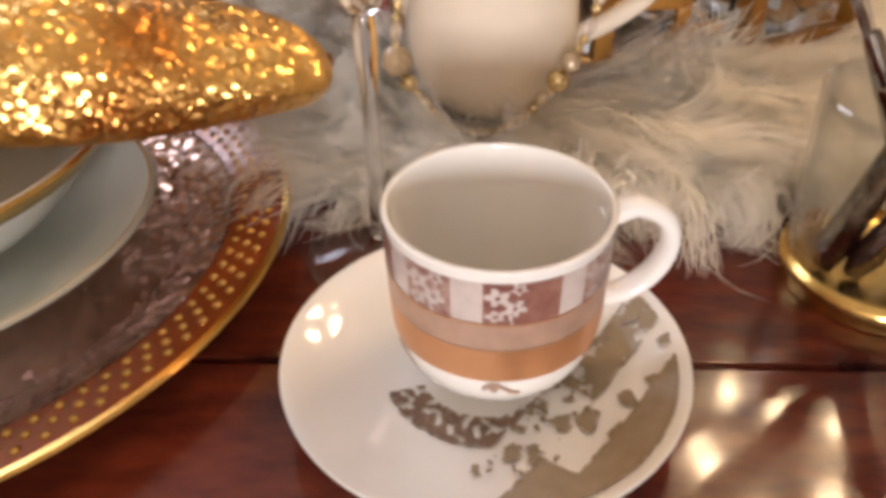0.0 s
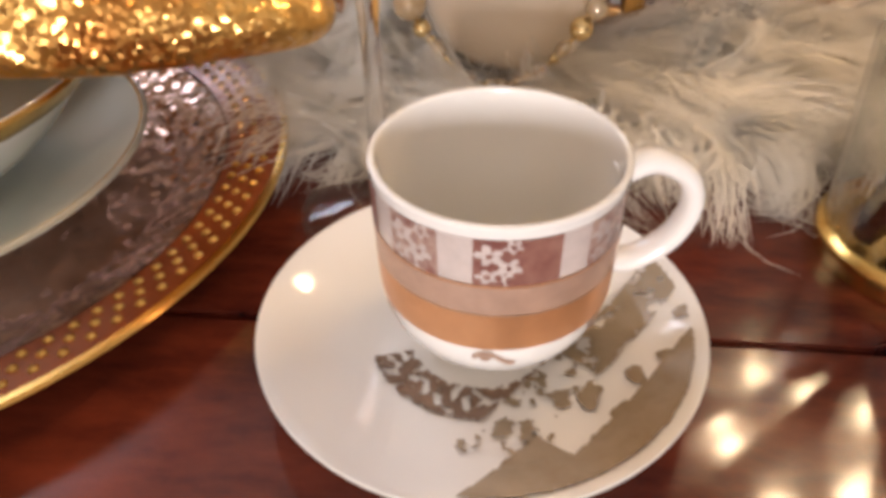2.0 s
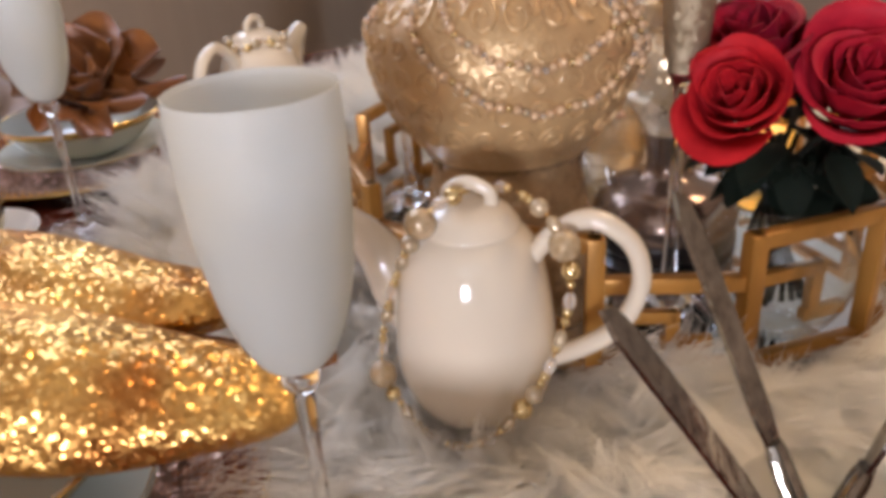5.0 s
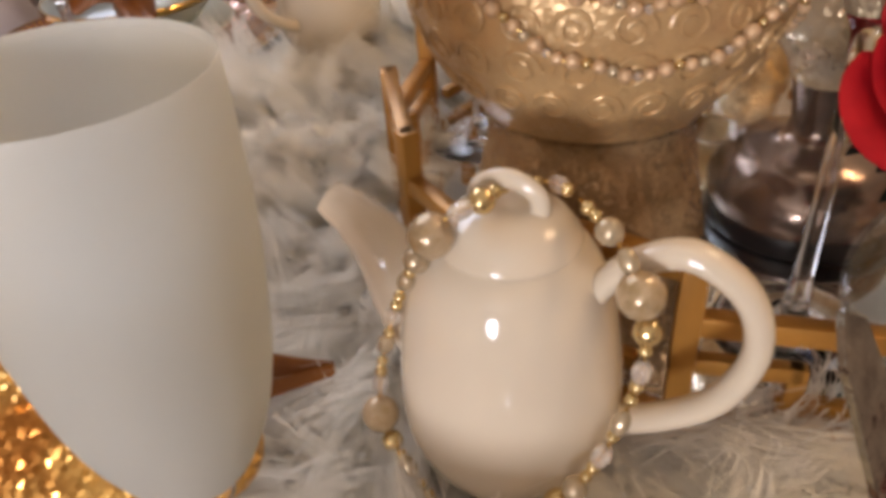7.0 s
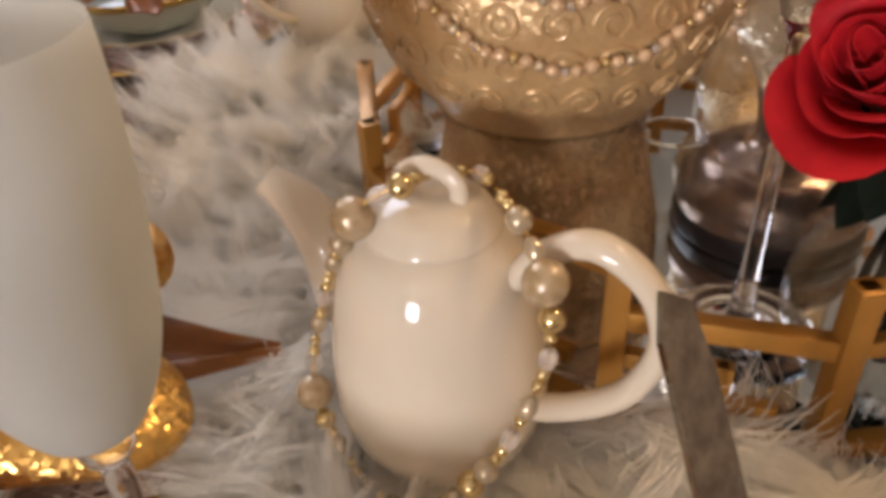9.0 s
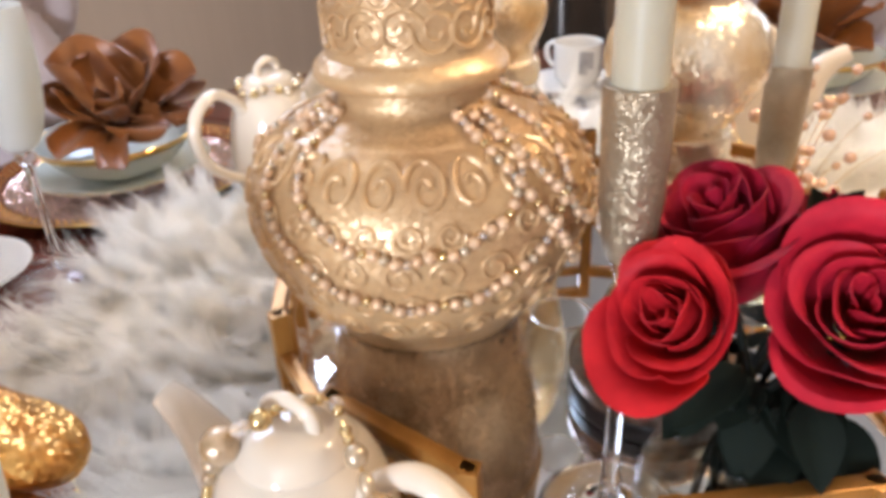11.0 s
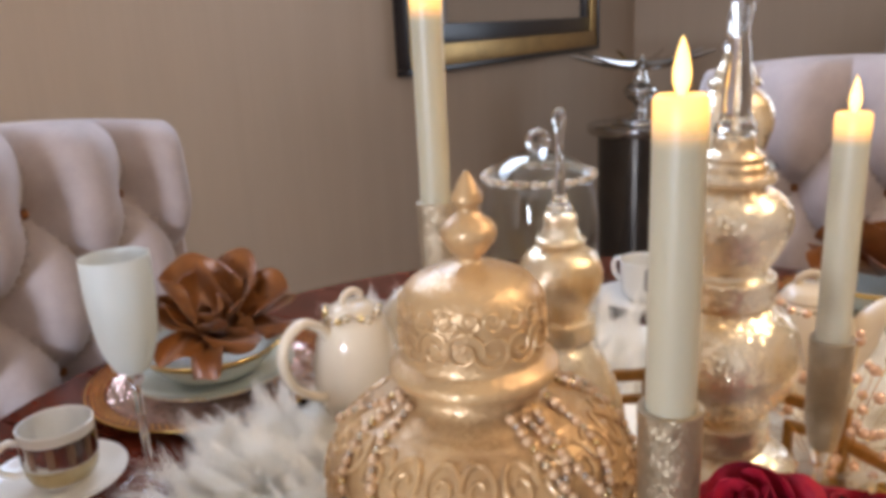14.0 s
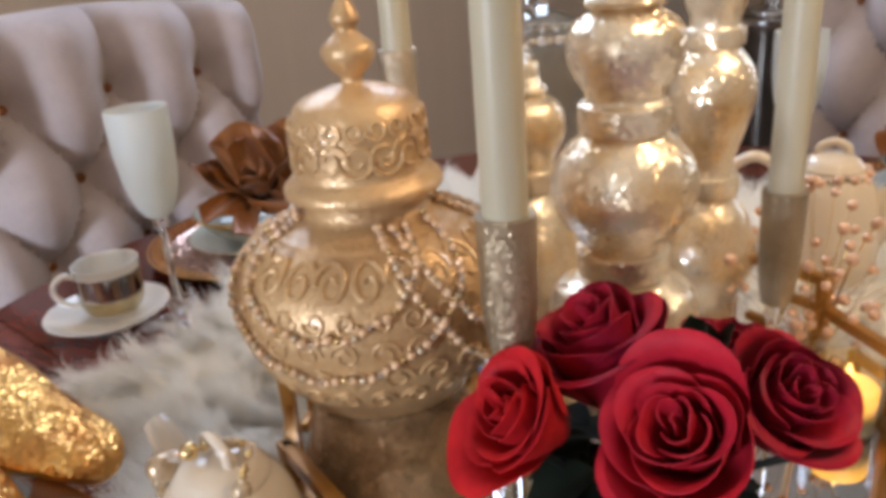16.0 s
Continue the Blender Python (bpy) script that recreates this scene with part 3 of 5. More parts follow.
    me.vertices.add(count * nv)
    me.vertices.foreach_set("co", verts.reshape(-1))
    me.loops.add(len(loops))
    me.loops.foreach_set("vertex_index", loops.astype(np.int32))
    me.polygons.add(len(sizes))
    me.polygons.foreach_set("loop_start", np.concatenate([[0], np.cumsum(sizes)[:-1]]).astype(np.int32))
    me.update(calc_edges=True)
    me.materials.append(M["fur"])
    pile = new("pile", me)
    pile.parent = ob
    tagged(pile, "long cream-white strands", kind="stuff")
    return ob


fur_mat(0.0, 0.85, 0.535, 190000, 0.066, "round long-haired cream fur mat under the tray")

# ---- tableware ----


def cup_and_saucer(at, kind, rz, label_cup, label_saucer):
    sx, sy, sz = at
    s = thing("saucer", (sx - 0.004, sy - 0.008, sz), label_saucer, "saucer", "saucers", rz)
    part("dish", lathe(curve_profile([(0, 0.003), (0.03, 0.003), (0.033, 0.0), (0.036, 0.003), (0.055, 0.009), (0.0715, 0.0185), (0.0725, 0.0195), (0.0715, 0.0205), (0.055, 0.0135), (0.038, 0.0105), (0.030, 0.0098), (0, 0.0098)], 4), 80), M["porcelain"], s)
    c = thing("teacup", (sx, sy, sz + 0.0100), label_cup, "cup", "cups", rz)
    c.scale = (0.97, 0.97, 0.975)
    s.scale = (0.97, 0.97, 1.0)
    outer = curve_profile([(0, 0.001), (0.021, 0.001), (0.0225, 0.0), (0.0245, 0.003), (0.0315, 0.0095), (0.0362, 0.021), (0.0374, 0.043), (0.0382, 0.066), (0.0385, 0.0685), (0.0372, 0.0692), (0.0360, 0.066), (0.035, 0.043), (0.0330, 0.021), (0.026, 0.009), (0, 0.006)], 8)
    part("bowl", lathe(outer, 80), M["porcelain"], c)
    part("cup_handle", tube(spline([(0.0365, 0, 0.058), (0.047, 0, 0.062), (0.058, 0, 0.056), (0.0615, 0, 0.045), (0.057, 0, 0.033), (0.046, 0, 0.025), (0.0355, 0, 0.025)], 6), 0.0036, 14, flat=1.45), M["porcelain"], c)
    return c, s


CUP_OUT = curve_profile([(0.0225, 0.0), (0.0245, 0.003), (0.0315, 0.0095), (0.0362, 0.021), (0.0374, 0.043), (0.0382, 0.066)], 8)
CUP_R, CUP_Z = [q[0] for q in CUP_OUT], [q[1] for q in CUP_OUT]


def skin_band(c, z0, z1, a0, a1, mat, name, label="", n=24, lift=0.0004):
    """A printed band on a cup's outside, a thin raised skin from angle a0 to a1 (degrees)."""
    prof = lambda z: float(np.interp(z, CUP_Z, CUP_R))
    bm = bmesh.new()
    rows = []
    for j in range(5):
        z = z0 + (z1 - z0) * j / 4
        rows.append([bm.verts.new(((prof(z) + lift) * math.cos(radians(a0 + (a1 - a0) * i / n)), (prof(z) + lift) * math.sin(radians(a0 + (a1 - a0) * i / n)), z)) for i in range(n + 1)])
    for j in range(4):
        for i in range(n):
            bm.faces.new((rows[j][i], rows[j][i + 1], rows[j + 1][i + 1], rows[j + 1][i]))
    return part(name, bm, mat, c, label)


cupA, saucerA = cup_and_saucer((0.008, 0.203, 0), "a", 10, "white porcelain teacup with maroon and copper printed bands", "white porcelain saucer with an olive floral print")


def flute(at, label):
    f = thing("champagne_flute", at, label, "glass", "champagne flutes")
    part("foot", lathe(curve_profile([(0, 0.0), (0.031, 0.0), (0.0315, 0.0012), (0.02, 0.003), (0.006, 0.007), (0.0042, 0.014), (0, 0.014)], 4), 48), M["thin_glass"], f)
    part("stem", lathe(curve_profile([(0, 0.012), (0.0045, 0.012), (0.0035, 0.03), (0.0035, 0.075), (0.0045, 0.108), (0, 0.11)], 4), 24), M["glass"], f)
    part("knop", ball(0.0085, (0, 0, 0.118), u=20, v=12, squash=0.9), M["glass"], f, "clear glass knop")
    part("flute_bowl", lathe(curve_profile([(0, 0.124), (0.010, 0.125), (0.0175, 0.133), (0.0255, 0.155), (0.0298, 0.185), (0.0312, 0.212), (0.0310, 0.238), (0.0303, 0.2385), (0.0300, 0.235), (0.0300, 0.212), (0.0284, 0.186), (0.024, 0.157), (0.016, 0.137), (0, 0.129)], 5), 64), M["frosted"], f, "frosted white bowl")
    return f


fluteA = flute((-0.041, 0.276, 0), "champagne flute with frosted white bowl and clear stem")
copy_thing(fluteA, pose(-0.405, 0.602, 0.020))
copy_thing(fluteA, pose(0.03, 1.24, 0.015))


stud_bm = bmesh.new()
bmesh.ops.create_icosphere(stud_bm, subdivisions=1, radius=0.0022)
STUD = finish(stud_bm, "stud", M["gold"])


def place_setting(at, rz, group_label):
    c = thing("charger_plate", (at[0], at[1], 0), "brown lacquer charger plate with a gold-studded rim" + group_label, "plate", "charger plates", rz)
    part("well", lathe(curve_profile([(0, 0.004), (0.10, 0.004), (0.118, 0.007), (0.136, 0.0135)], 5), 96), M["charger_well"], c, "hammered bronze-grey well")
    part("rim", lathe(curve_profile([(0.09, 0.0), (0.11, 0.0), (0.14, 0.011), (0.160, 0.0165), (0.1625, 0.0175), (0.160, 0.019), (0.137, 0.0140)], 5), 96), M["charger"], c)
    part("gold_edge", lathe([(0.1605, 0.0175), (0.163, 0.0172), (0.1638, 0.0182), (0.163, 0.0196), (0.1605, 0.0194)], 96), M["gold"], c)
    for k, r in enumerate((0.1425, 0.1485, 0.1545)):
        n = 104
        z = float(np.interp(r, (0.137, 0.160), (0.0140, 0.019)))
        for i in range(n):
            a = 2 * math.pi * (i + 0.5 * (k % 2)) / n
            st = new("stud", STUD)
            st.parent = c
            st.location = (r * math.cos(a), r * math.sin(a), z)
    p = thing("dinner_plate", (at[0], at[1], 0.0085), "pale grey-green plate with a gold edge", "plate", "dinner plates", rz)
    part("dish", lathe(curve_profile([(0, 0.0), (0.055, 0.0), (0.065, 0.003), (0.102, 0.017), (0.1025, 0.018), (0.101, 0.019), (0.064, 0.006), (0, 0.004)], 4), 80), M["celadon"], p)
    part("gold_edge", lathe([(0.1005, 0.0185), (0.1025, 0.0174), (0.1035, 0.0185), (0.1025, 0.0197), (0.1005, 0.0185)], 80), M["gold"], p)
    b = thing("soup_bowl", (at[0], at[1], 0.0135), "pale porcelain bowl with a gold rim", "bowl", "bowls", rz)
    part("dish", lathe(curve_profile([(0, 0.0), (0.03, 0.0), (0.035, 0.004), (0.062, 0.014), (0.084, 0.036), (0.0925, 0.049), (0.0915, 0.050), (0.082, 0.037), (0.060, 0.017), (0, 0.006)], 5), 80), M["celadon"], b)
    part("gold_rim", lathe([(0.0845, 0.0382), (0.0903, 0.0462), (0.0913, 0.0505), (0.0932, 0.0508), (0.0942, 0.049), (0.0905, 0.0425), (0.0895, 0.0420)], 80), M["gold"], b)
    return c


place_setting((-0.245, 0.265), 0, "")
place_setting((-0.56, 0.83), 30, " at the next place")
place_setting((0.19, 1.42), 80, " across the table")


def cloth_sheet(fn, nu, nv, thickness=0.0015):
    """A cloth sheet from fn(u, v), u and v from 0 to 1, with two sides."""
    bm = bmesh.new()
    g = [[bm.verts.new(fn(i / nu, j / nv)) for i in range(nu + 1)] for j in range(nv + 1)]
    for j in range(nv):
        for i in range(nu):
            bm.faces.new((g[j][i], g[j][i + 1], g[j + 1][i + 1], g[j + 1][i]))
    bmesh.ops.recalc_face_normals(bm, faces=bm.faces)
    bmesh.ops.solidify(bm, geom=bm.faces[:], thickness=thickness)
    return bm


# gold sequin napkin: a fat folded roll lying over the bowl, its tip over the mat
napA = thing("sequin_napkin", (-0.262, 0.254, 0.060), "gold sequin napkin folded over the bowl", "napkin")
axis = spline([(-0.20, -0.03, 0.03), (-0.08, 0.015, 0.040), (0.05, 0.032, 0.036), (0.12, 0.045, 0.026), (0.17, 0.06, 0.018), (0.198, 0.07, 0.012)], 10)


def roll(rad_y, rad_z, off, ripple, seed):
    bm = bmesh.new()
    rings = []
    n = len(axis)
    for i, p in enumerate(axis):
        t = i / (n - 1)
        taper = (1 - t ** 5) ** 0.6 * (0.75 + 0.25 * math.sin(math.pi * min(1, t * 1.4)))
        d = (axis[min(i + 1, n - 1)] - axis[max(i - 1, 0)]).normalized()
        side = Vector((-d.y, d.x, 0)).normalized()
        ring = []
        for k in range(36):
            a = 2 * math.pi * k / 36
            w = 1 + ripple * math.sin(3 * a + 5 * t + seed) + 0.5 * ripple * math.sin(7 * a - 9 * t)
            ring.append(bm.verts.new(p + Vector(off) + side * (rad_y * taper * w * math.cos(a)) + Vector((0, 0, rad_z * taper * w * math.sin(a)))))
        rings.append(ring)
    for a, b in zip(rings, rings[1:]):
        for k in range(36):
            bm.faces.new((a[k], a[(k + 1) % 36], b[(k + 1) % 36], b[k]))
    bm.faces.new(rings[0])
    bm.faces.new(rings[-1])
    bmesh.ops.recalc_face_normals(bm, faces=bm.faces)
    return bm


part("front_fold", roll(0.052, 0.034, (0, 0, -0.003), 0.06, 0.4), M["sequin"], napA)
part("back_fold", roll(0.048, 0.030, (-0.07, 0.072, 0.004), 0.07, 2.0), M["sequin"], napA)
part("satin_lining", cloth_sheet(lambda u, v: (0.115 + 0.068 * u - 0.65 * (v - 0.5) * 0.062 * (1 - 0.96 * u), 0.082 + 0.062 * u + 0.75 * (v - 0.5) * 0.062 * (1 - 0.96 * u), 0.008 - 0.030 * u + 0.003 * math.sin(9 * v) + (v - 0.5) * 0.02 * (1 - u)), 16, 10), M["satin"], napA, "brown satin corner")


def satin_rose(at, rz, label):
    """A napkin gathered at a knot, its folds opening like trumpets and drooping leaves."""
    n = thing("satin_napkin", at, label, "napkin", "satin napkins", rz)
    folds = ((-172, 60, 0.108, 0.034, 1.8, 0.2, 0.1), (98, 56, 0.114, 0.036, 1.8, -0.2, 0.1), (141, 66, 0.098, 0.030, 1.5, 0.0, 0.1), (-126, 44, 0.104, 0.026, 2.0, 0.5, 0.25), (46, 38, 0.116, 0.028, 2.0, -0.5, 0.25),
             (-84, 26, 0.108, 0.017, 1.3, 0.4, 0.8), (-48, 12, 0.114, 0.016, 1.2, -0.2, 0.6), (-14, 24, 0.108, 0.019, 1.5, -0.4, 0.6), (16, 22, 0.118, 0.023, 1.6, 0.0, 0.45), (-105, 50, 0.088, 0.015, 1.8, 0.8, 0.2),
             (-30, 58, 0.070, 0.016, 2.2, -0.7, 0.2), (-62, 46, 0.074, 0.014, 2.0, 0.8, 0.3), (70, 20, 0.112, 0.030, 1.5, 0.2, 0.4), (170, 20, 0.100, 0.034, 1.4, 0.0, 0.4))
    for k, (az, el, length, wide, wrap, twist, droop) in enumerate(folds):
        d = Vector((math.cos(radians(el)) * math.cos(radians(az)), math.cos(radians(el)) * math.sin(radians(az)), math.sin(radians(el))))
        side = d.cross(Vector((0, 0, 1))).normalized()
        up = side.cross(d)
        side, up = side * math.cos(twist) + up * math.sin(twist), up * math.cos(twist) - side * math.sin(twist)

        def fold(u, v, d=d, side=side, up=up, length=length, wide=wide, wrap=wrap, droop=droop, k=k):
            q = 2 * u - 1
            rho = 0.005 + wide * math.sin(math.pi * min(0.62, 0.06 + 0.58 * v)) ** 1.2
            phi = q * wrap * (0.75 + 0.35 * math.sin(2.2 * v + k))
            along = length * v * (1 - 0.34 * abs(q) ** 2.6) + 0.006 * math.sin(4 * q + k) * v
            p = d * along + side * (rho * math.sin(phi)) + up * (rho * (1 - math.cos(phi)) + 0.0045 * math.sin(7 * v + 5 * q + k) * v)
            return (p.x, p.y, max(p.z + 0.020 - droop * length * 0.42 * v * v, 0.004))

        part("fold", cloth_sheet(fold, 18, 16), M["satin"], n)
    return n


satin_rose((-0.545, 0.825, 0.050), 0, "brown satin napkin folded like a flower in the bowl").scale = (1.10, 1.10, 1.06)
satin_rose((0.19, 1.42, 0.045), 140, "brown satin napkin folded like a flower in the bowl")

cupB, saucerB = cup_and_saucer((-0.515, 0.578, 0), "b", 250, "white porcelain teacup with silver and gold bands", "white porcelain saucer with a gold print")
skin_band(cupB, 0.004, 0.030, 0, 360, M["cork"], "metallic_band", "silver-gold printed band", 60)
skin_band(cupB, 0.0305, 0.058, 0, 360, M["chrome"], "mirror_band", "bright silver band", 60)
for i in range(12):
    skin_band(cupB, 0.033, 0.056, 30 * i, 30 * i + 11, M["wreath"], "printed_panel", "dark printed panel", 6, 0.0008)
cupC, saucerC = cup_and_saucer((-0.134, 1.338, 0.0), "c", 160, "white teacup with a dark blue-grey print", "white porcelain saucer on the fur mat")
for a0, a1, z0, z1 in ((128, 150, 0.026, 0.062), (150, 164, 0.034, 0.060), (186, 216, 0.010, 0.034), (216, 240, 0.014, 0.044), (300, 330, 0.020, 0.056)):
    skin_band(cupC, z0, z1, a0, a1, M["blue_print"], "print_patch", "dark blue-grey print", 10)

# bands on the nearest cup
def cup_print(c, a0, z0, z1, wide, mask, mat, name, label):
    """A printed patch on a cup, cut out by mask(u, v), a hair above the glaze."""
    bm = bmesh.new()
    nu, nv = 40, 20
    grid = {}

    def vert(i, j):
        if (i, j) not in grid:
            z = z0 + (z1 - z0) * j / nv
            r = float(np.interp(z, CUP_Z, CUP_R)) + 0.0004
            a = radians(a0 + wide * i / nu)
            grid[i, j] = bm.verts.new((r * math.cos(a), r * math.sin(a), z))
        return grid[i, j]

    for i in range(nu):
        for j in range(nv):
            if mask((i + 0.5) / nu, (j + 0.5) / nv):
                bm.faces.new((vert(i, j), vert(i + 1, j), vert(i + 1, j + 1), vert(i, j + 1)))
    return part(name, bm, mat, c, label)


def flower_cut(u, v):
    """Maroon ground with two white blossoms and their stalks left bare."""
    for cu, cv, size in ((0.18, 0.66, 0.24), (0.40, 0.40, 0.22), (0.16, 0.20, 0.18), (0.44, 0.86, 0.15)):
        x, y = (u - cu) * 1.35, v - cv
        r, th = math.hypot(x, y), math.atan2(y, x)
        if 0.05 < r < size * (0.45 + 0.55 * abs(math.cos(2.5 * th + cu * 9))):
            return False
    return not (abs(u - 0.30 - 0.12 * (0.6 - v)) < 0.022 and v < 0.55)


skin_band(cupA, 0.0497, 0.0655, 0, 360, M["print_ground"], "print_ground", "pale pinkish-grey ground of the print", 72, 0.0002)
for i in range(8):
    if i % 2:
        cup_print(cupA, 27 + 45 * i, 0.0495, 0.0655, 36, flower_cut, M["maroon"], "printed_panel", "maroon printed panel with white blossoms")
    else:
        cup_print(cupA, 32 + 45 * i, 0.0495, 0.0655, 25, lambda u, v: flower_cut(0.62 * u, v), M["floral"], "printed_panel", "brown floral printed panel")
skin_band(cupA, 0.0488, 0.0496, 0, 360, M["copper"], "copper_line", "thin copper line", 72, 0.0005)
for i in range(6):
    cup_print(cupA, 12 + 60 * i, 0.0155, 0.0235, 20, lambda u, v: abs(v - 0.5 - 0.3 * math.sin(5 * u)) < 0.16 or math.hypot((u - 0.3) * 2.2, v - 0.6) < 0.3, M["pale_copper"], "leaf_print", "pale copper leaf sprig")
skin_band(cupA, 0.0385, 0.0492, 0, 360, M["pale_copper"], "pale_copper_band", "pale copper lustre band", 72, 0.0004)
skin_band(cupA, 0.0240, 0.0382, 0, 360, M["copper"], "copper_band", "copper lustre band", 72, 0.0004)


def saucer_skin(s, mask, mat, name, label, step=0.0008):
    """A print on a saucer: small squares wherever mask(x, y) is true, a hair above the glaze."""
    zr = [(0.0, 0.0098), (0.030, 0.0098), (0.038, 0.0105), (0.055, 0.0135), (0.0715, 0.0205)]
    bm = bmesh.new()
    grid = {}
    n = int(0.07 / step)

    def vert(i, j):
        if (i, j) not in grid:
            x, y = i * step, j * step
            grid[i, j] = bm.verts.new((x, y, float(np.interp(math.hypot(x, y), [q[0] for q in zr], [q[1] for q in zr])) + 0.0008))
        return grid[i, j]

    for i in range(-n, n):
        for j in range(-n, n):
            x, y = (i + 0.5) * step, (j + 0.5) * step
            if math.hypot(x, y) < 0.0685 and mask(x, y):
                bm.faces.new((vert(i, j), vert(i + 1, j), vert(i + 1, j + 1), vert(i, j + 1)))
    return part(name, bm, mat, s, label)


def rot(x, y, deg):
    c, q = math.cos(radians(deg)), math.sin(radians(deg))
    return c * x - q * y, q * x + c * y


def chord(x, y):
    """Distance outward along the print's own axis, and along its band."""
    return rot(x, y, 48)


saucer_skin(saucerA, lambda x, y: chord(x, y)[0] > 0.0535 or (chord(x, y)[0] > 0.040 and (chord(x, y)[1] < -0.021 or noise.noise(Vector((x * 120, y * 120, 5))) > 0.22)), M["olive"], "olive_band", "olive printed band")
saucer_skin(saucerA, lambda x, y: 0.0245 < chord(x, y)[0] < 0.0405 and chord(x, y)[1] > -0.04 and (noise.noise(Vector((x * 160, y * 160, 1))) + 0.5 * noise.noise(Vector((x * 420, y * 420, 3)))) > (-0.30 if chord(x, y)[1] > 0.012 else 0.10), M["olive"], "mottled_print", "mottled brown floral print")
saucer_skin(saucerA, lambda x, y: 0.023 < math.hypot(x, y) < 0.036 and chord(x, y)[0] < 0.024 and -2.95 < math.atan2(y, x) < 1.3 and noise.noise(Vector((x * 330, y * 330, 7))) > -0.12, M["wreath"], "wreath_print", "brown leaf wreath print")

# ---- tumbler with cutlery ----
GX, GY = 0.17, 0.262
tum = thing("glass_tumbler", (GX, GY, 0), "clear glass tumbler with an amber gold base", "glass")
part("glass_wall", lathe([(0.0, 0.010), (0.0335, 0.010), (0.0345, 0.014), (0.0385, 0.083), (0.0395, 0.084), (0.0405, 0.083), (0.0372, 0.012), (0.036, 0.008), (0, 0.008)], 64), M["thin_glass"], tum)
part("gold_base", lathe(curve_profile([(0, 0.0), (0.035, 0.0), (0.0385, 0.003), (0.0388, 0.008), (0.0375, 0.0105), (0.0365, 0.0125), (0.0366, 0.0085), (0, 0.0075)], 3), 64), M["gold"], tum, "amber gold base")


def knife(foot, tip, label, blade=True, roll_deg=0):
    f, t = Vector(foot), Vector(tip)
    L = (t - f).length
    k = new("knife" if blade else "fork")
    k.matrix_world = Matrix.Translation(f) @ (t - f).to_track_quat("Z", "Y").to_matrix().to_4x4() @ pose(0, 0, 0, 0, 0, roll_deg)
    tagged(k, label, "knife" if blade else "fork", "cutlery in the tumbler")
    part("knife_handle" if blade else "fork_handle", tube([(0, 0, 0.0), (0, 0, 0.01), (0, 0, L * 0.3), (0, 0, L * 0.48), (0, 0, L * 0.5)], [0.004, 0.0062, 0.005, 0.0038, 0.003], 12, flat=1.5), M["silver"], k)
    if blade:
        bm = bmesh.new()
        outl = [(-0.0045, 0.5), (-0.0065, 0.56), (-0.0075, 0.75), (-0.007, 0.9), (-0.004, 0.98), (0.003, 1.0), (0.0065, 0.95), (0.0065, 0.56), (0.0045, 0.5)]
        a = [bm.verts.new((x, 0.0009, z * L)) for x, z in outl]
        b = [bm.verts.new((x, -0.0009, z * L)) for x, z in outl]
        bm.faces.new(a)
        bm.faces.new(b[::-1])
        for i in range(len(a)):
            j = (i + 1) % len(a)
            bm.faces.new((a[i], b[i], b[j], a[j]))
        bmesh.ops.recalc_face_normals(bm, faces=bm.faces)
        part("blade", bm, M["silver"], k, smooth=False)
    else:
        part("fork_head", tube([(0, 0, L * 0.5), (0, 0, L * 0.62), (0, 0.001, L * 0.75)], [0.003, 0.004, 0.007], 10, flat=1.5), M["silver"], k)
        for i in range(4):
            part("tine", tube([((i - 1.5) * 0.005, 0.001, L * 0.74), ((i - 1.5) * 0.0055, 0.004, L)], [0.0016, 0.0008], 6), M["silver"], k)
    return k


knife((GX + 0.024, GY - 0.006, 0.012), (0.082, 0.240, 0.182), "silver butter knife leaning in the tumbler", True, -20)
knife((GX + 0.016, GY - 0.014, 0.012), (0.107, 0.314, 0.190), "silver butter knife leaning in the tumbler", True, 10)
knife((GX - 0.026, GY - 0.006, 0.012), (0.200, 0.262, 0.212), "silver butter knife leaning in the tumbler", True, -20)
knife((GX - 0.016, GY - 0.012, 0.012), (0.212, 0.246, 0.165), "silver fork standing in the tumbler", False, -50)

# ---- teapots ----


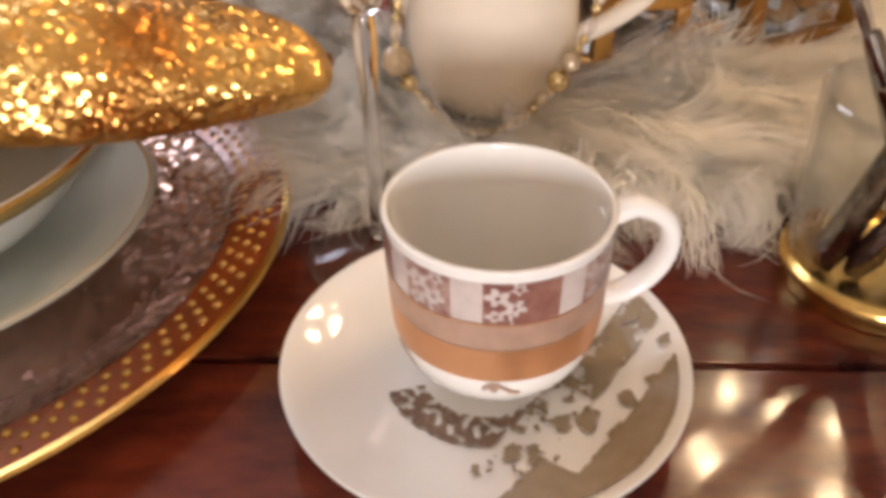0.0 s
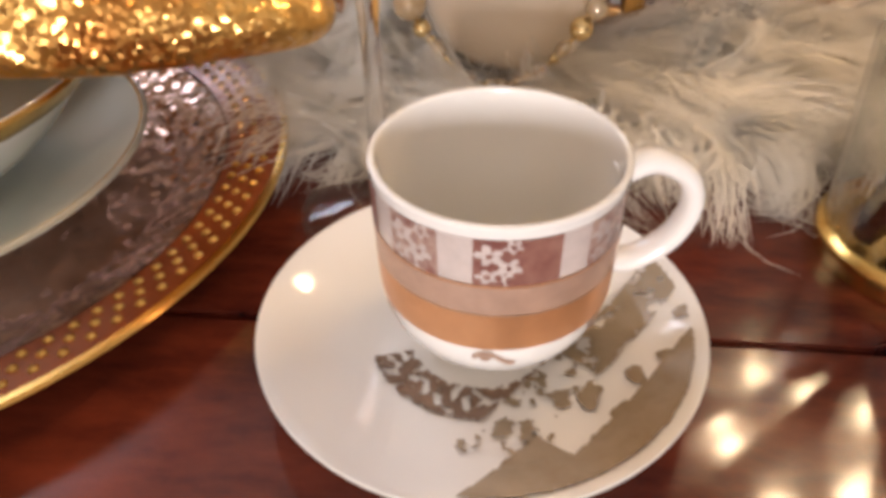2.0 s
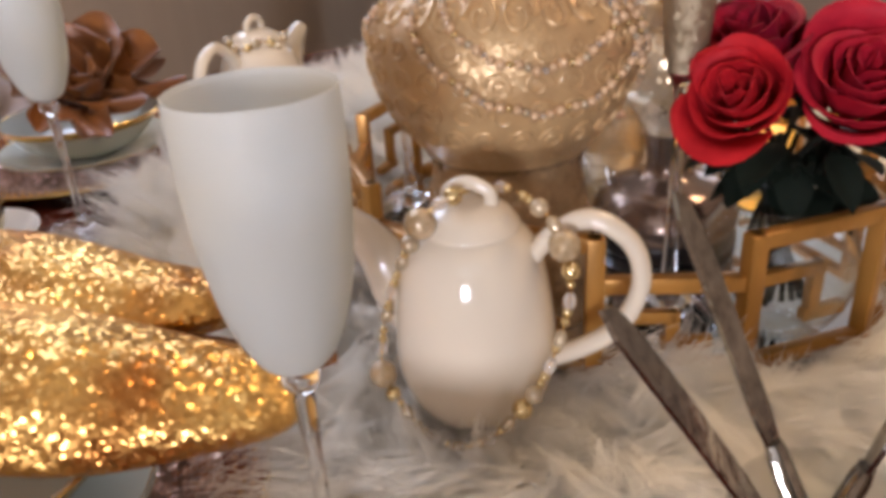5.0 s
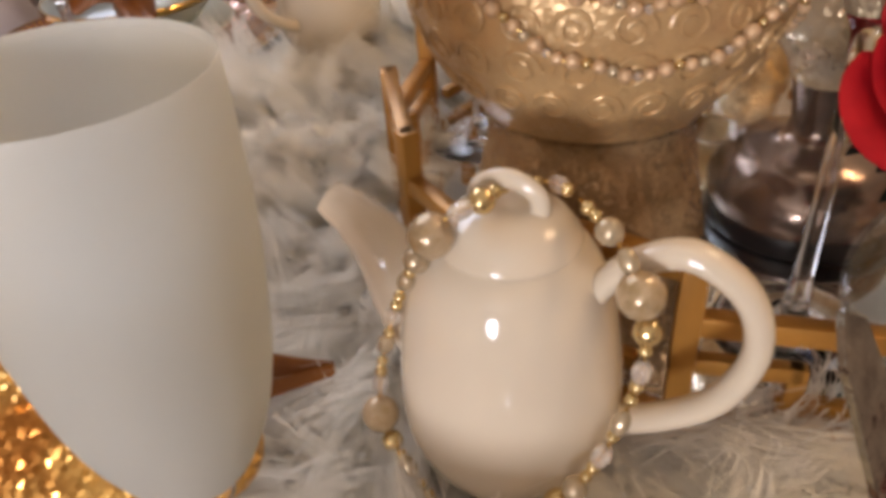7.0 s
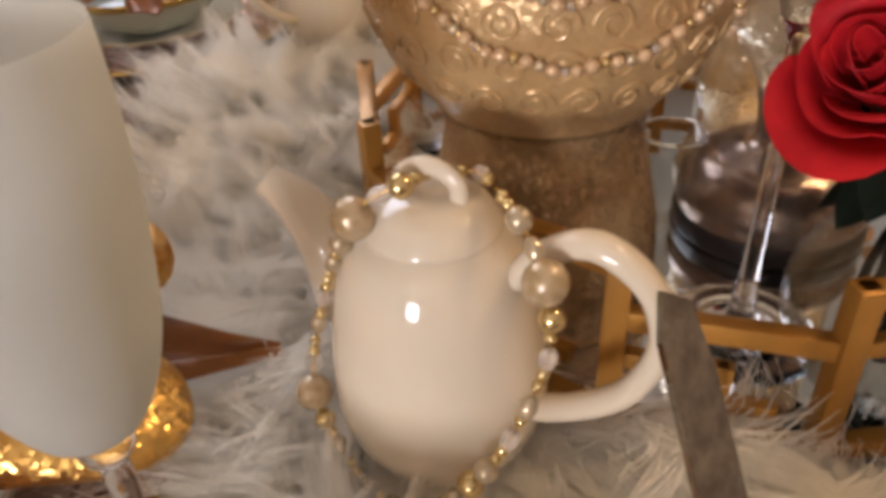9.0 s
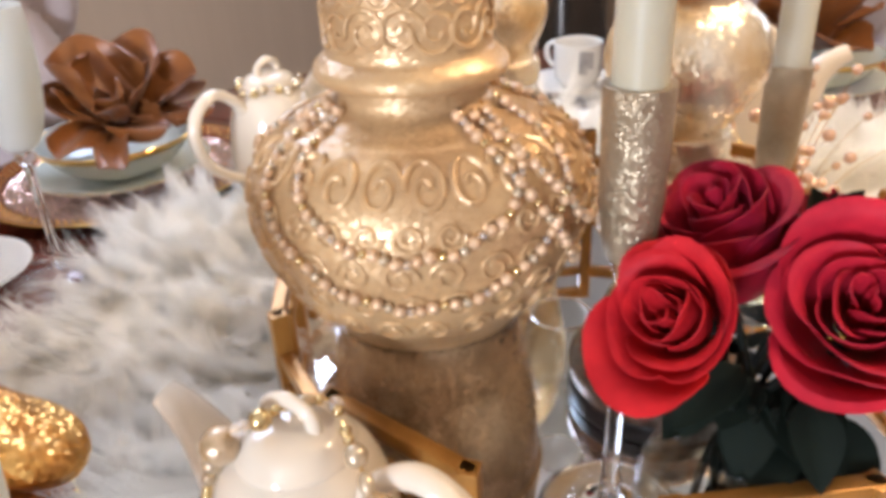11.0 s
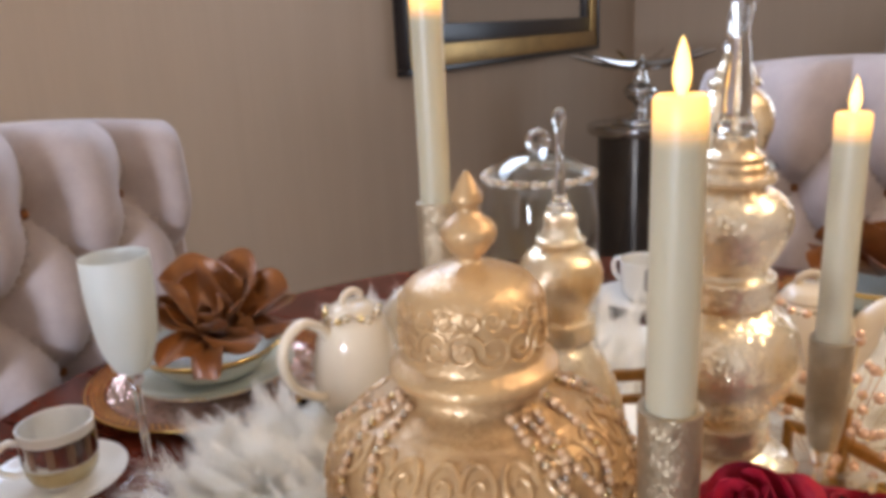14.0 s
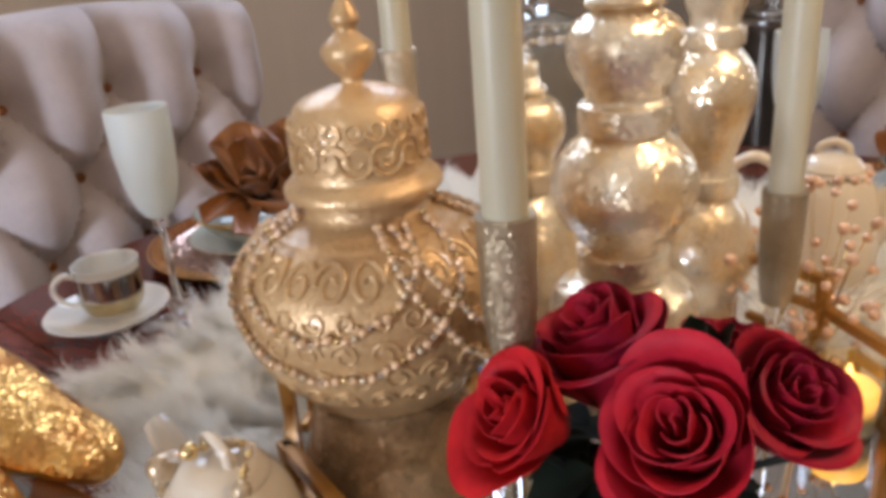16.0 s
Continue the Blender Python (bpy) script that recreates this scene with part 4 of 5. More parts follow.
def teapot(at, rz, scale, mat, label, group="teapots"):
    t = thing("teapot", at, label, "teapot", group, rz)
    t.scale = (scale,) * 3
    part("body", lathe(curve_profile([(0, 0.0), (0.023, 0.0), (0.0258, 0.002), (0.0365, 0.012), (0.0442, 0.030), (0.0457, 0.048), (0.0437, 0.072), (0.0394, 0.096), (0.0332, 0.1115), (0.0262, 0.1188), (0.0246, 0.1198), (0.0236, 0.1188)], 6), 72), mat, t)
    lid = part("lid", lathe(curve_profile([(0.0240, 0.1180), (0.0268, 0.1190), (0.0270, 0.1208), (0.0250, 0.1240), (0.0208, 0.1290), (0.0130, 0.1322), (0.0, 0.1335)], 6), 64), mat, t)
    part("lid_loop", tube(spline([(-0.0118, 0, 0.1300), (-0.0108, 0, 0.1385), (0.0, 0, 0.1435), (0.0108, 0, 0.1385), (0.0118, 0, 0.1300)], 6), 0.0030, 12, flat=1.3), mat, lid)
    part("spout", tube(spline([(-0.028, 0, 0.058), (-0.043, 0, 0.076), (-0.053, 0, 0.098), (-0.065, 0, 0.112), (-0.078, 0, 0.1200)], 6), [0.0205 - 0.0130 * (i / 24) ** 0.8 for i in range(25)], 20, caps=False), mat, t)
    part("pot_handle", tube(spline([(0.031, 0, 0.099), (0.044, 0, 0.117), (0.064, 0, 0.127), (0.084, 0, 0.115), (0.090, 0, 0.092), (0.080, 0, 0.066), (0.060, 0, 0.049), (0.041, 0, 0.040)], 6), 0.0052, 14, flat=1.3), mat, t)
    return t


teapot((0.009, 0.398, 0.014), -4, 1.0, M["cream_porcelain"], "cream porcelain teapot draped with a bead string, on the fur mat")
teapot((-0.300, 0.807, 0.022), -103, 1.06, M["cream_porcelain"], "white porcelain teapot with a beaded lid on the fur mat")
teapot((0.134, 1.034, 0.018), 195, 1.12, M["cream_porcelain"], "cream porcelain teapot dotted with blush beads")


def bead_string(points, spec, name, label, loc, large=()):
    """Beads threaded one after another along a line; large: (place, radius, material) of single big ones."""
    t = thing(name, loc, label, "bead string")
    line = spline(points, 12)
    cum = [0.0]
    for a, b in zip(line, line[1:]):
        cum.append(cum[-1] + (b - a).length)
    meshes = {}

    def at(s):
        for i in range(len(line) - 1):
            if cum[i + 1] >= s:
                f = (s - cum[i]) / max(1e-9, cum[i + 1] - cum[i])
                return line[i].lerp(line[i + 1], f)
        return line[-1]

    part("thread", tube(line, 0.0006, 6), M["gold"], t)
    waiting = sorted((cum[min(range(len(line)), key=lambda i: (line[i] - Vector(q)).length)] - r, r, mat) for q, r, mat in large)
    s, k = 0.0, 0
    while s < cum[-1]:
        r, mat, squash = spec[k % len(spec)]
        if waiting and s + r >= waiting[0][0]:
            (_, r, mat), squash, k = waiting.pop(0), 1.0, k - 1
        if s + 2 * r > cum[-1]:
            break
        key = (r, mat, squash)
        if key not in meshes:
            meshes[key] = finish(ball(r, u=14, v=10, squash=squash), "bead", M[mat])
        ob = new("bead", meshes[key])
        p0, p1 = at(s), at(s + 2 * r)
        ob.parent = t
        ob.matrix_local = Matrix.Translation(at(s + r)) @ (p1 - p0).to_track_quat("Z", "Y").to_matrix().to_4x4()
        s += 2 * r * squash if squash > 1 else 2 * r
        k += 1
    return t


SPEC = [(0.0026, "gold_bead", 1.0), (0.0034, "crystal", 1.5), (0.0024, "gold_bead", 1.0), (0.0034, "pearl", 1.5), (0.0024, "gold_bead", 1.0)]
bead_string([(0.030, 0.404, 0.152), (0.020, 0.412, 0.150), (0.008, 0.400, 0.153), (0.002, 0.384, 0.154), (-0.008, 0.378, 0.149), (-0.018, 0.377, 0.133), (-0.028, 0.379, 0.112), (-0.035, 0.378, 0.091), (-0.039, 0.375, 0.072), (-0.039, 0.370, 0.050), (-0.026, 0.364, 0.033), (-0.012, 0.358, 0.022), (0.006, 0.353, 0.020), (0.024, 0.352, 0.029), (0.040, 0.354, 0.047), (0.050, 0.357, 0.063), (0.058, 0.363, 0.082), (0.063, 0.372, 0.100), (0.064, 0.374, 0.114), (0.063, 0.376, 0.126), (0.058, 0.379, 0.138), (0.051, 0.385, 0.146), (0.042, 0.392, 0.151), (0.034, 0.400, 0.152)], SPEC, "bead_string", "string of pearl and gold beads draped round the teapot", (0, 0, 0),
            (((0.003, 0.386, 0.154), 0.0050, "gold_bead"), ((-0.009, 0.378, 0.148), 0.0086, "crystal_gold"), ((-0.019, 0.377, 0.131), 0.0050, "pearl"), ((-0.039, 0.371, 0.052), 0.0082, "crystal_gold"), ((-0.032, 0.367, 0.040), 0.0046, "gold_bead"), ((0.040, 0.354, 0.047), 0.0056, "gold_bead"), ((0.047, 0.356, 0.058), 0.0050, "pearl"), ((0.0635, 0.375, 0.122), 0.0050, "gold_bead"), ((0.059, 0.378, 0.136), 0.0084, "crystal_gold"), ((0.050, 0.386, 0.147), 0.0050, "pearl")))

# ---- mirrored tray ----
TZ = 0.020
TCX, TCY, TRAD = 0.085, 0.662, 0.228
tray = thing("mirror_tray", (TCX, TCY, TZ - 0.006), "round mirrored tray with a gilt fretwork gallery on the fur mat", "tray")
part("mirror_plate", lathe([(0, -0.004), (TRAD - 0.003, -0.004), (TRAD - 0.003, 0.006), (0, 0.006)], 96), M["mirror"], tray, "mirrored plate", smooth=False)
NS = 16
for i in range(NS):
    a0, a1 = 2 * math.pi * i / NS - 1.62, 2 * math.pi * (i + 1) / NS - 1.62
    a, b = Vector((TRAD * math.cos(a0), TRAD * math.sin(a0), 0)), Vector((TRAD * math.cos(a1), TRAD * math.sin(a1), 0))
    d = (b - a).normalized()
    L = (b - a).length
    ang = math.degrees(math.atan2(d.y, d.x))
    mid = (a + b) / 2
    top = 0.092 if i % 2 else 0.066
    part("rail", box((L + 0.009, 0.009, 0.010), (mid.x, mid.y, top), 0.0015, rz=ang), M["tray_gold"], tray)
    part("rail", box((L + 0.006, 0.009, 0.010), (mid.x, mid.y, 0.008), 0.0015, rz=ang), M["tray_gold"], tray)
    part("rail_post", box((0.011, 0.011, 0.096), (a.x, a.y, 0.049), 0.0015, rz=ang), M["tray_gold"], tray)
    # Greek key between the posts
    z1, z2 = (0.066, 0.034) if i % 2 else (0.044, 0.026)
    for u, w in ((0.30, 0.50), (0.62, 0.34)):
        q = a + d * (L * u)
        part("fret_bar", box((L * w, 0.007, 0.008), (q.x, q.y, z1 if u < 0.5 else z2), 0.001, rz=ang), M["tray_gold"], tray)
    q = a + d * (L * 0.52)
    part("fret_bar", box((0.008, 0.007, z1 - z2 + 0.008), (q.x, q.y, (z1 + z2) / 2), 0.001, rz=ang), M["tray_gold"], tray)

# ---- ginger jar ----
JX, JY = 0.010, 0.526
jar = thing("ginger_jar", (JX, JY, TZ), "champagne gold ginger jar with raised scrolls and a finial lid", "jar")
JPROF = curve_profile([(0, 0.0), (0.060, 0.0), (0.0635, 0.004), (0.0630, 0.022), (0.0605, 0.05), (0.0535, 0.085), (0.0505, 0.103), (0.056, 0.118), (0.072, 0.138), (0.0835, 0.162), (0.0865, 0.180), (0.0830, 0.200), (0.0690, 0.216), (0.0500, 0.225), (0.0385, 0.231), (0.0370, 0.240), (0.0385, 0.2445)], 6)
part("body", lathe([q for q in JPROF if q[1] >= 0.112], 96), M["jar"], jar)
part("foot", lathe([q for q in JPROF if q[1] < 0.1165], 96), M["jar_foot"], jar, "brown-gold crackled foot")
lid = part("lid", lathe(curve_profile([(0.040, 0.2405), (0.0462, 0.2425), (0.0468, 0.2475), (0.0425, 0.252), (0.0395, 0.256), (0.0392, 0.275), (0.0385, 0.285), (0.0330, 0.2945), (0.0200, 0.3005), (0.0075, 0.3035), (0.0062, 0.3070), (0.0105, 0.311), (0.0150, 0.318), (0.0145, 0.324), (0.0080, 0.3300), (0.0060, 0.3335), (0.0085, 0.3375), (0.0070, 0.343), (0.002, 0.352), (0.0, 0.353)], 6), 72), M["jar"], jar)


def jar_radius(z):
    return float(np.interp(z, [p[1] for p in JPROF], [p[0] for p in JPROF]))


def scroll(parent, a0, z0, size, flip, radius_fn, up=1, fat=0.0014):
    """A raised spiral scroll laid on a turned surface."""
    pts = []
    for k in range(26):
        th = k / 25 * 2 * math.pi * 1.45
        r = size * (1 - 0.75 * k / 25)
        du, dz = flip * r * math.cos(th), up * r * math.sin(th)
        z = z0 + dz
        R = radius_fn(z) + 0.0004
        a = a0 + du / max(R, 0.01)
        pts.append((R * math.cos(a), R * math.sin(a), z))
    return tube(pts, [fat * (1 - 0.35 * k / 25) for k in range(26)], 8)


part("shoulder_bead", lathe([(jar_radius(z) + 0.0012 * math.sin(math.pi * k / 6), z) for k, z in enumerate((0.2215, 0.2220, 0.2225, 0.2230, 0.2235, 0.2240, 0.2245))], 96), M["jar"], jar)
for ring, (z0, size, n, fat) in enumerate(((0.2110, 0.0098, 24, 0.0021), (0.1940, 0.0066, 30, 0.0015), (0.176, 0.0082, 26, 0.0010), (0.158, 0.0090, 24, 0.0010), (0.140, 0.0080, 24, 0.0009))):
    for k in range(n):
        part("scroll", scroll(jar, 2 * math.pi * (k + 0.5 * (ring % 2)) / n, z0, size, 1 if k % 2 else -1, jar_radius, 1 if ring != 1 else -1, fat), M["jar"], jar)
lid_r = lambda z: float(np.interp(z, (0.252, 0.256, 0.275, 0.285, 0.2905), (0.0425, 0.0395, 0.0392, 0.0385, 0.0362)))
for k in range(20):
    part("scroll", scroll(lid, 2 * math.pi * (k + 0.5) / 20, 0.2835, 0.0062, 1 if k % 2 else -1, lid_r, -1), M["jar"], lid)
for k in range(16):
    part("scroll", scroll(lid, 2 * math.pi * k / 16, 0.268, 0.0110, 1 if k % 2 else -1, lid_r, 1 if k % 4 < 2 else -1), M["jar"], lid)

JS = [(0.0030, "champagne_bead", 1.0), (0.0018, "crystal", 1.0), (0.0026, "champagne_bead", 1.0), (0.0032, "champagne_bead", 1.0), (0.0020, "gold_bead", 1.0), (0.0028, "champagne_bead", 1.0), (0.0024, "pearl", 1.0)]
for z_hang, drop, turn, wide in ((0.2330, 0.048, 0.42, 1.85), (0.2330, 0.074, 0.46, 2.45), (0.2300, 0.056, 1.72, 1.2), (0.2320, 0.082, 1.78, 1.7), (0.2330, 0.05, -1.9, 2.0), (0.2330, 0.05, 3.1, 1.6)):
    pts = []
    for k in range(49):
        a = -math.pi / 2 + turn + (k / 48 - 0.5) * wide
        z = z_hang - drop * (1 - abs((k / 48 - 0.5) * 2) ** 2.0) + 0.0016 * math.sin(k * 0.9 + turn * 7) * math.sin(math.pi * k / 48)
        R = jar_radius(z) + 0.0026
        pts.append((JX + R * math.cos(a), JY + R * math.sin(a), TZ + z))
    bead_string(pts[::2], JS, "bead_garland", "garland of small champagne and crystal beads on the jar", (0, 0, 0))

# ---- candlesticks ----


def candlestick(at, foot_z, holder0, holder1, top, lit, label, r=0.0118):
    x, y, z = at
    c = thing("candlestick", (x, y, z), label, "candlestick", "candlesticks")
    part("foot", lathe(curve_profile([(0, 0), (0.036, 0), (0.037, 0.002), (0.02, 0.005), (0.008, 0.012), (0.006, 0.02), (0, 0.02)], 4), 40), M["glass"], c)
    part("stem", lathe(curve_profile([(0, 0.018), (0.006, 0.018), (0.0045, 0.05), (0.0045, holder0 - z - 0.02), (0.009, holder0 - z), (0, holder0 - z + 0.002)], 4), 24), M["glass"], c)
    h0, h1 = holder0 - z, holder1 - z
    part("holder", lathe([(0, h0), (0.010, h0), (0.0125, h0 + 0.012), (0.0145, h0 + 0.03), (0.0155, h1 - 0.002), (0.0155, h1), (r + 0.0005, h1), (r + 0.0005, h1 - 0.02), (0, h1 - 0.02)], 40), M["glitter"], c, "glitter-wrapped cup")
    k = thing("taper_candle", (x, y, holder1 - 0.018), "ivory taper candle with a glowing tip" if lit else "ivory taper candle", "candle", "taper candles")
    hh = top - holder1 + 0.018
    part("wax_stick", lathe([(0, 0), (r, 0), (r, hh - 0.034)], 32), M["wax"], k)
    part("wax_tip", lathe([(r, hh - 0.034), (r, hh - 0.024), (r, hh - 0.012), (r, hh - 0.002), (r - 0.0015, hh), (r - 0.003, hh - 0.001), (0, hh - 0.002)], 32), M["wax_top"], k, "wax tip with the flame's glow painted in")
    part("flame", lathe(curve_profile([(0, hh - 0.002), (0.0022, hh + 0.001), (0.0038, hh + 0.007), (0.003, hh + 0.014), (0.0012, hh + 0.021), (0, hh + 0.024)], 4), 16), M["flame"], k, "small warm flame")
    return c


candlestick((0.121, 0.517, TZ), TZ, 0.185, 0.267, 0.413, True, "glass candlestick with a glitter-wrapped cup")
candlestick((0.172, 0.776, TZ), TZ, 0.122, 0.211, 0.376, True, "glass candlestick with a glitter-wrapped cup")
candlestick((-0.105, 0.68, TZ), TZ, 0.235, 0.315, 0.472, True, "glass candlestick with a glitter-wrapped cup")

# ---- mercury glass finials ----


def finial(at, prof, glass_prof, label, name="mercury_finial"):
    """Blown bulbs between turned rings; (radius, z) pairs, the dark base bulb below z = 0.09."""
    f = thing(name, at, label, "ornament", "mercury glass finials")
    low = [q for q in prof if q[1] <= 0.0901]
    part("turned_body", lathe(curve_profile([q for q in prof if q[1] >= 0.0899 or len(low) < 7], 5), 64), M["mercury"], f)
    if len(low) >= 7:
        part("base_bulb", lathe(curve_profile(low, 5), 64), M["bronze"], f, "dark mirrored base bulb")
        part("base_ring", lathe(curve_profile([(0.046, -0.0005), (0.0565, 0.0), (0.0575, 0.006), (0.0560, 0.013), (0.052, 0.015)], 4), 64), M["black"], f, "black base ring")
    part("spire", lathe(curve_profile(glass_prof, 5), 32), M["glass"], f, "clear glass spire")
    return f


def ring_at(z0, z1, r0, r1):
    """A crisp turned ring between two bulbs."""
    return [(r0, z0 - 0.0008), (r1 - 0.0012, z0), (r1, z0 + 0.0022), (r1, z1 - 0.0022), (r1 - 0.0012, z1), (r0, z1 + 0.0008)]


LOW = [(0, 0.0), (0.048, 0.0), (0.052, 0.005), (0.0570, 0.018), (0.0560, 0.031), (0.044, 0.046), (0.021, 0.055), (0.016, 0.066), (0.020, 0.090)]
PA = LOW + [(0.026, 0.104), (0.043, 0.124), (0.0475, 0.143), (0.043, 0.160), (0.0265, 0.1695), *ring_at(0.172, 0.189, 0.0255, 0.0290), (0.0310, 0.199), (0.0415, 0.216), (0.0440, 0.231), (0.0385, 0.248), (0.0250, 0.2605),
            *ring_at(0.2625, 0.279, 0.0235, 0.0272), (0.0225, 0.2835), (0.0285, 0.294), (0.0340, 0.309), (0.0310, 0.322), (0.0190, 0.3310), *ring_at(0.3330, 0.338, 0.0185, 0.0235), (0.0185, 0.3425), (0.0165, 0.3450), (0.0165, 0.3480), (0.0120, 0.352), (0.0100, 0.359), (0, 0.362)]
GA = [(0, 0.357), (0.0105, 0.359), (0.0110, 0.364), (0.0085, 0.370), (0.0080, 0.385), (0.0060, 0.400), (0.0048, 0.416), (0.0065, 0.428), (0.0045, 0.436), (0, 0.440)]
finial((0.122, 0.634, TZ), PA, GA, "tall gold mercury glass finial with a clear spire")
PC = [(0, 0.0), (0.034, 0.0), (0.036, 0.010), (0.030, 0.035), (0.032, 0.055), (0.0435, 0.082), (0.0450, 0.102), (0.0370, 0.130), (0.0250, 0.148), *ring_at(0.152, 0.170, 0.0225, 0.0270), (0.0220, 0.184), (0.0290, 0.207), (0.0365, 0.236), (0.0340, 0.258), (0.0225, 0.276),
      *ring_at(0.279, 0.294, 0.0205, 0.0250), (0.0215, 0.304), (0.0300, 0.326), (0.0330, 0.342), (0.0290, 0.358), (0.0175, 0.369), *ring_at(0.3705, 0.376, 0.0165, 0.0215), (0.0155, 0.383), (0.0100, 0.392), (0.0090, 0.398), (0, 0.402)]
GC = [(q[0], q[1] + 0.040) for q in GA]
finial((0.077, 0.865, 0.016), PC, GC, "tallest gold mercury glass finial with a clear spire")
PB = [(0, 0.0), (0.042, 0.0), (0.046, 0.012), (0.056, 0.07), (0.050, 0.12), (0.038, 0.150), (0.0265, 0.170), *ring_at(0.174, 0.191, 0.0245, 0.0290), (0.0250, 0.199), (0.0315, 0.213), (0.0345, 0.228), (0.0290, 0.244), (0.0185, 0.2515), *ring_at(0.2535, 0.2585, 0.0165, 0.0205), (0.0150, 0.264), (0.0135, 0.268), (0.0125, 0.278), (0, 0.284)]
GB = [(0, 0.280), (0.011, 0.281), (0.006, 0.290), (0.0040, 0.310), (0.0030, 0.335), (0.0035, 0.345), (0.0055, 0.353), (0.0035, 0.360), (0, 0.362)]
finial((-0.027, 0.74, TZ), PB, GB, "small gold mercury glass finial with a slim spire")

# ---- glass cloche with a red rose ----
cl = thing("glass_cloche", (-0.11, 0.885, 0.02), "clear glass cloche with a beaded band and knob", "cloche")
part("dome", lathe(curve_profile([(0.0600, 0.0), (0.0600, 0.20), (0.0585, 0.250), (0.0490, 0.282), (0.024, 0.298), (0.0, 0.301), (0.0, 0.2995), (0.0232, 0.2965), (0.0478, 0.2806), (0.0571, 0.2495), (0.0585, 0.20), (0.0585, 0.0), (0.0600, 0.0)], 5), 64), M["thin_glass"], cl)
part("knob", ball(0.0125, (0, 0, 0.312), u=20, v=14), M["glass"], cl)
bead_string([(-0.11 + 0.0545 * math.cos(a / 12 * math.pi), 0.885 + 0.0545 * math.sin(a / 12 * math.pi), 0.298) for a in range(25)], [(0.0045, "crystal", 1.0), (0.0035, "pearl", 1.0)], "bead_band", "band of crystal beads round the cloche", (0, 0, 0))

# ---- roses in a glass globe ----


def rose(at, facing, size, mat, label, seed):
    r = new("rose")
    r.matrix_world = Matrix.Translation(at) @ Vector(facing).to_track_quat("Z", "Y").to_matrix().to_4x4()
    tagged(r, label, "rose", "roses in the globe vase")
    rng = random.Random(seed)
    n = 16
    for k in range(n):
        t = k / (n - 1)
        a0 = k * 2.39996 + rng.uniform(-0.35, 0.35)
        base_r = size * (0.05 + 0.66 * t ** 0.85) * rng.uniform(0.94, 1.06)
        flare = size * (0.02 + 0.42 * t ** 3) * rng.uniform(0.5, 1.4)
        height = size * (0.82 - 0.10 * t - 0.34 * max(0.0, t - 0.6) / 0.4 * rng.random() + rng.uniform(-0.06, 0.06))
        width = 2.8 - 0.85 * t
        ph, wave = rng.uniform(0, 6), rng.uniform(0.03, 0.08)
        lip = rng.uniform(0.5, 1.7)

        def petal(u, v, a0=a0, base_r=base_r, flare=flare, height=height, width=width, ph=ph, t=t, wave=wave, lip=lip):
            s = 2 * u - 1
            # a cupped, rounded petal whose edge rolls outward unevenly
            a = a0 + s * width * 0.62 * (0.40 + 0.60 * math.sin(math.pi * (0.10 + 0.55 * v)))
            top = 1 - 0.26 * abs(s) ** 2.6 + 0.05 * math.cos(2 * s + ph)
            vv = v * top
            belly = math.sin(math.pi * min(1.0, 0.08 + 0.62 * vv)) ** 0.8
            rr = base_r * (0.12 + 0.88 * belly) + flare * vv ** 3 + size * wave * math.sin(3.2 * s + ph) * vv * vv
            curl = max(0.0, vv - 0.80) / 0.20
            rr += size * (0.03 + 0.10 * t) * lip * curl
            z = -size * 0.55 + (height + size * 0.55) * vv ** 0.85 - size * 0.13 * t * lip * curl * curl + size * 0.02 * math.sin(5 * s + ph) * vv
            return (rr * math.cos(a), rr * math.sin(a), z)

        part("petal", cloth_sheet(petal, 14, 10, 0.0006), mat, r)
    return r


BX, BY = 0.185, 0.505
rose((0.152, 0.489, 0.174), (-0.30, -0.72, 0.62), 0.0345, M["rose"], "open red rose in the globe vase", 1)
rose((0.220, 0.520, 0.172), (-0.02, -0.70, 0.71), 0.042, M["rose_pink"], "large open pink-red rose in the globe vase", 2)
rose((0.163, 0.545, 0.182), (-0.32, -0.22, 0.92), 0.044, M["rose_deep"], "deep red rose bud with cupped petals", 3)
rose((0.243, 0.566, 0.172), (0.55, -0.25, 0.80), 0.036, M["rose_deep"], "crimson rose turned away in the vase", 4)
rose((0.205, 0.600, 0.164), (0.1, 0.1, 0.95), 0.034, M["rose_deep"], "crimson rose behind the others in the vase", 5)
rose((-0.11, 0.885, 0.155), (0, -0.5, 0.86), 0.034, M["rose"], "red rose under the glass cloche", 6)

gv = thing("globe_vase", (BX, BY, TZ), "clear glass globe vase holding roses", "vase")
part("globe", lathe(curve_profile([(0, 0.0), (0.022, 0.0), (0.040, 0.014), (0.0495, 0.040), (0.047, 0.062), (0.036, 0.083), (0.0345, 0.090), (0.0335, 0.090), (0.035, 0.082), (0.0455, 0.061), (0.048, 0.040), (0.039, 0.016), (0.02, 0.003), (0, 0.003)], 5), 56), M["thin_glass"], gv)
rng = random.Random(8)
for tip in ((0.147, 0.490, 0.160), (0.220, 0.522, 0.158), (0.163, 0.548, 0.166), (0.262, 0.562, 0.158), (0.207, 0.585, 0.158)):
    mid = (BX + rng.uniform(-0.012, 0.012), BY + rng.uniform(-0.01, 0.012), 0.11)
    foot = (BX + rng.uniform(-0.025, 0.025), BY + rng.uniform(-0.02, 0.02), 0.032)
    off = Vector((BX, BY, TZ))
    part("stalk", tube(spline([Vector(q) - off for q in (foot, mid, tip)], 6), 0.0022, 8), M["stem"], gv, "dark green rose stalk")


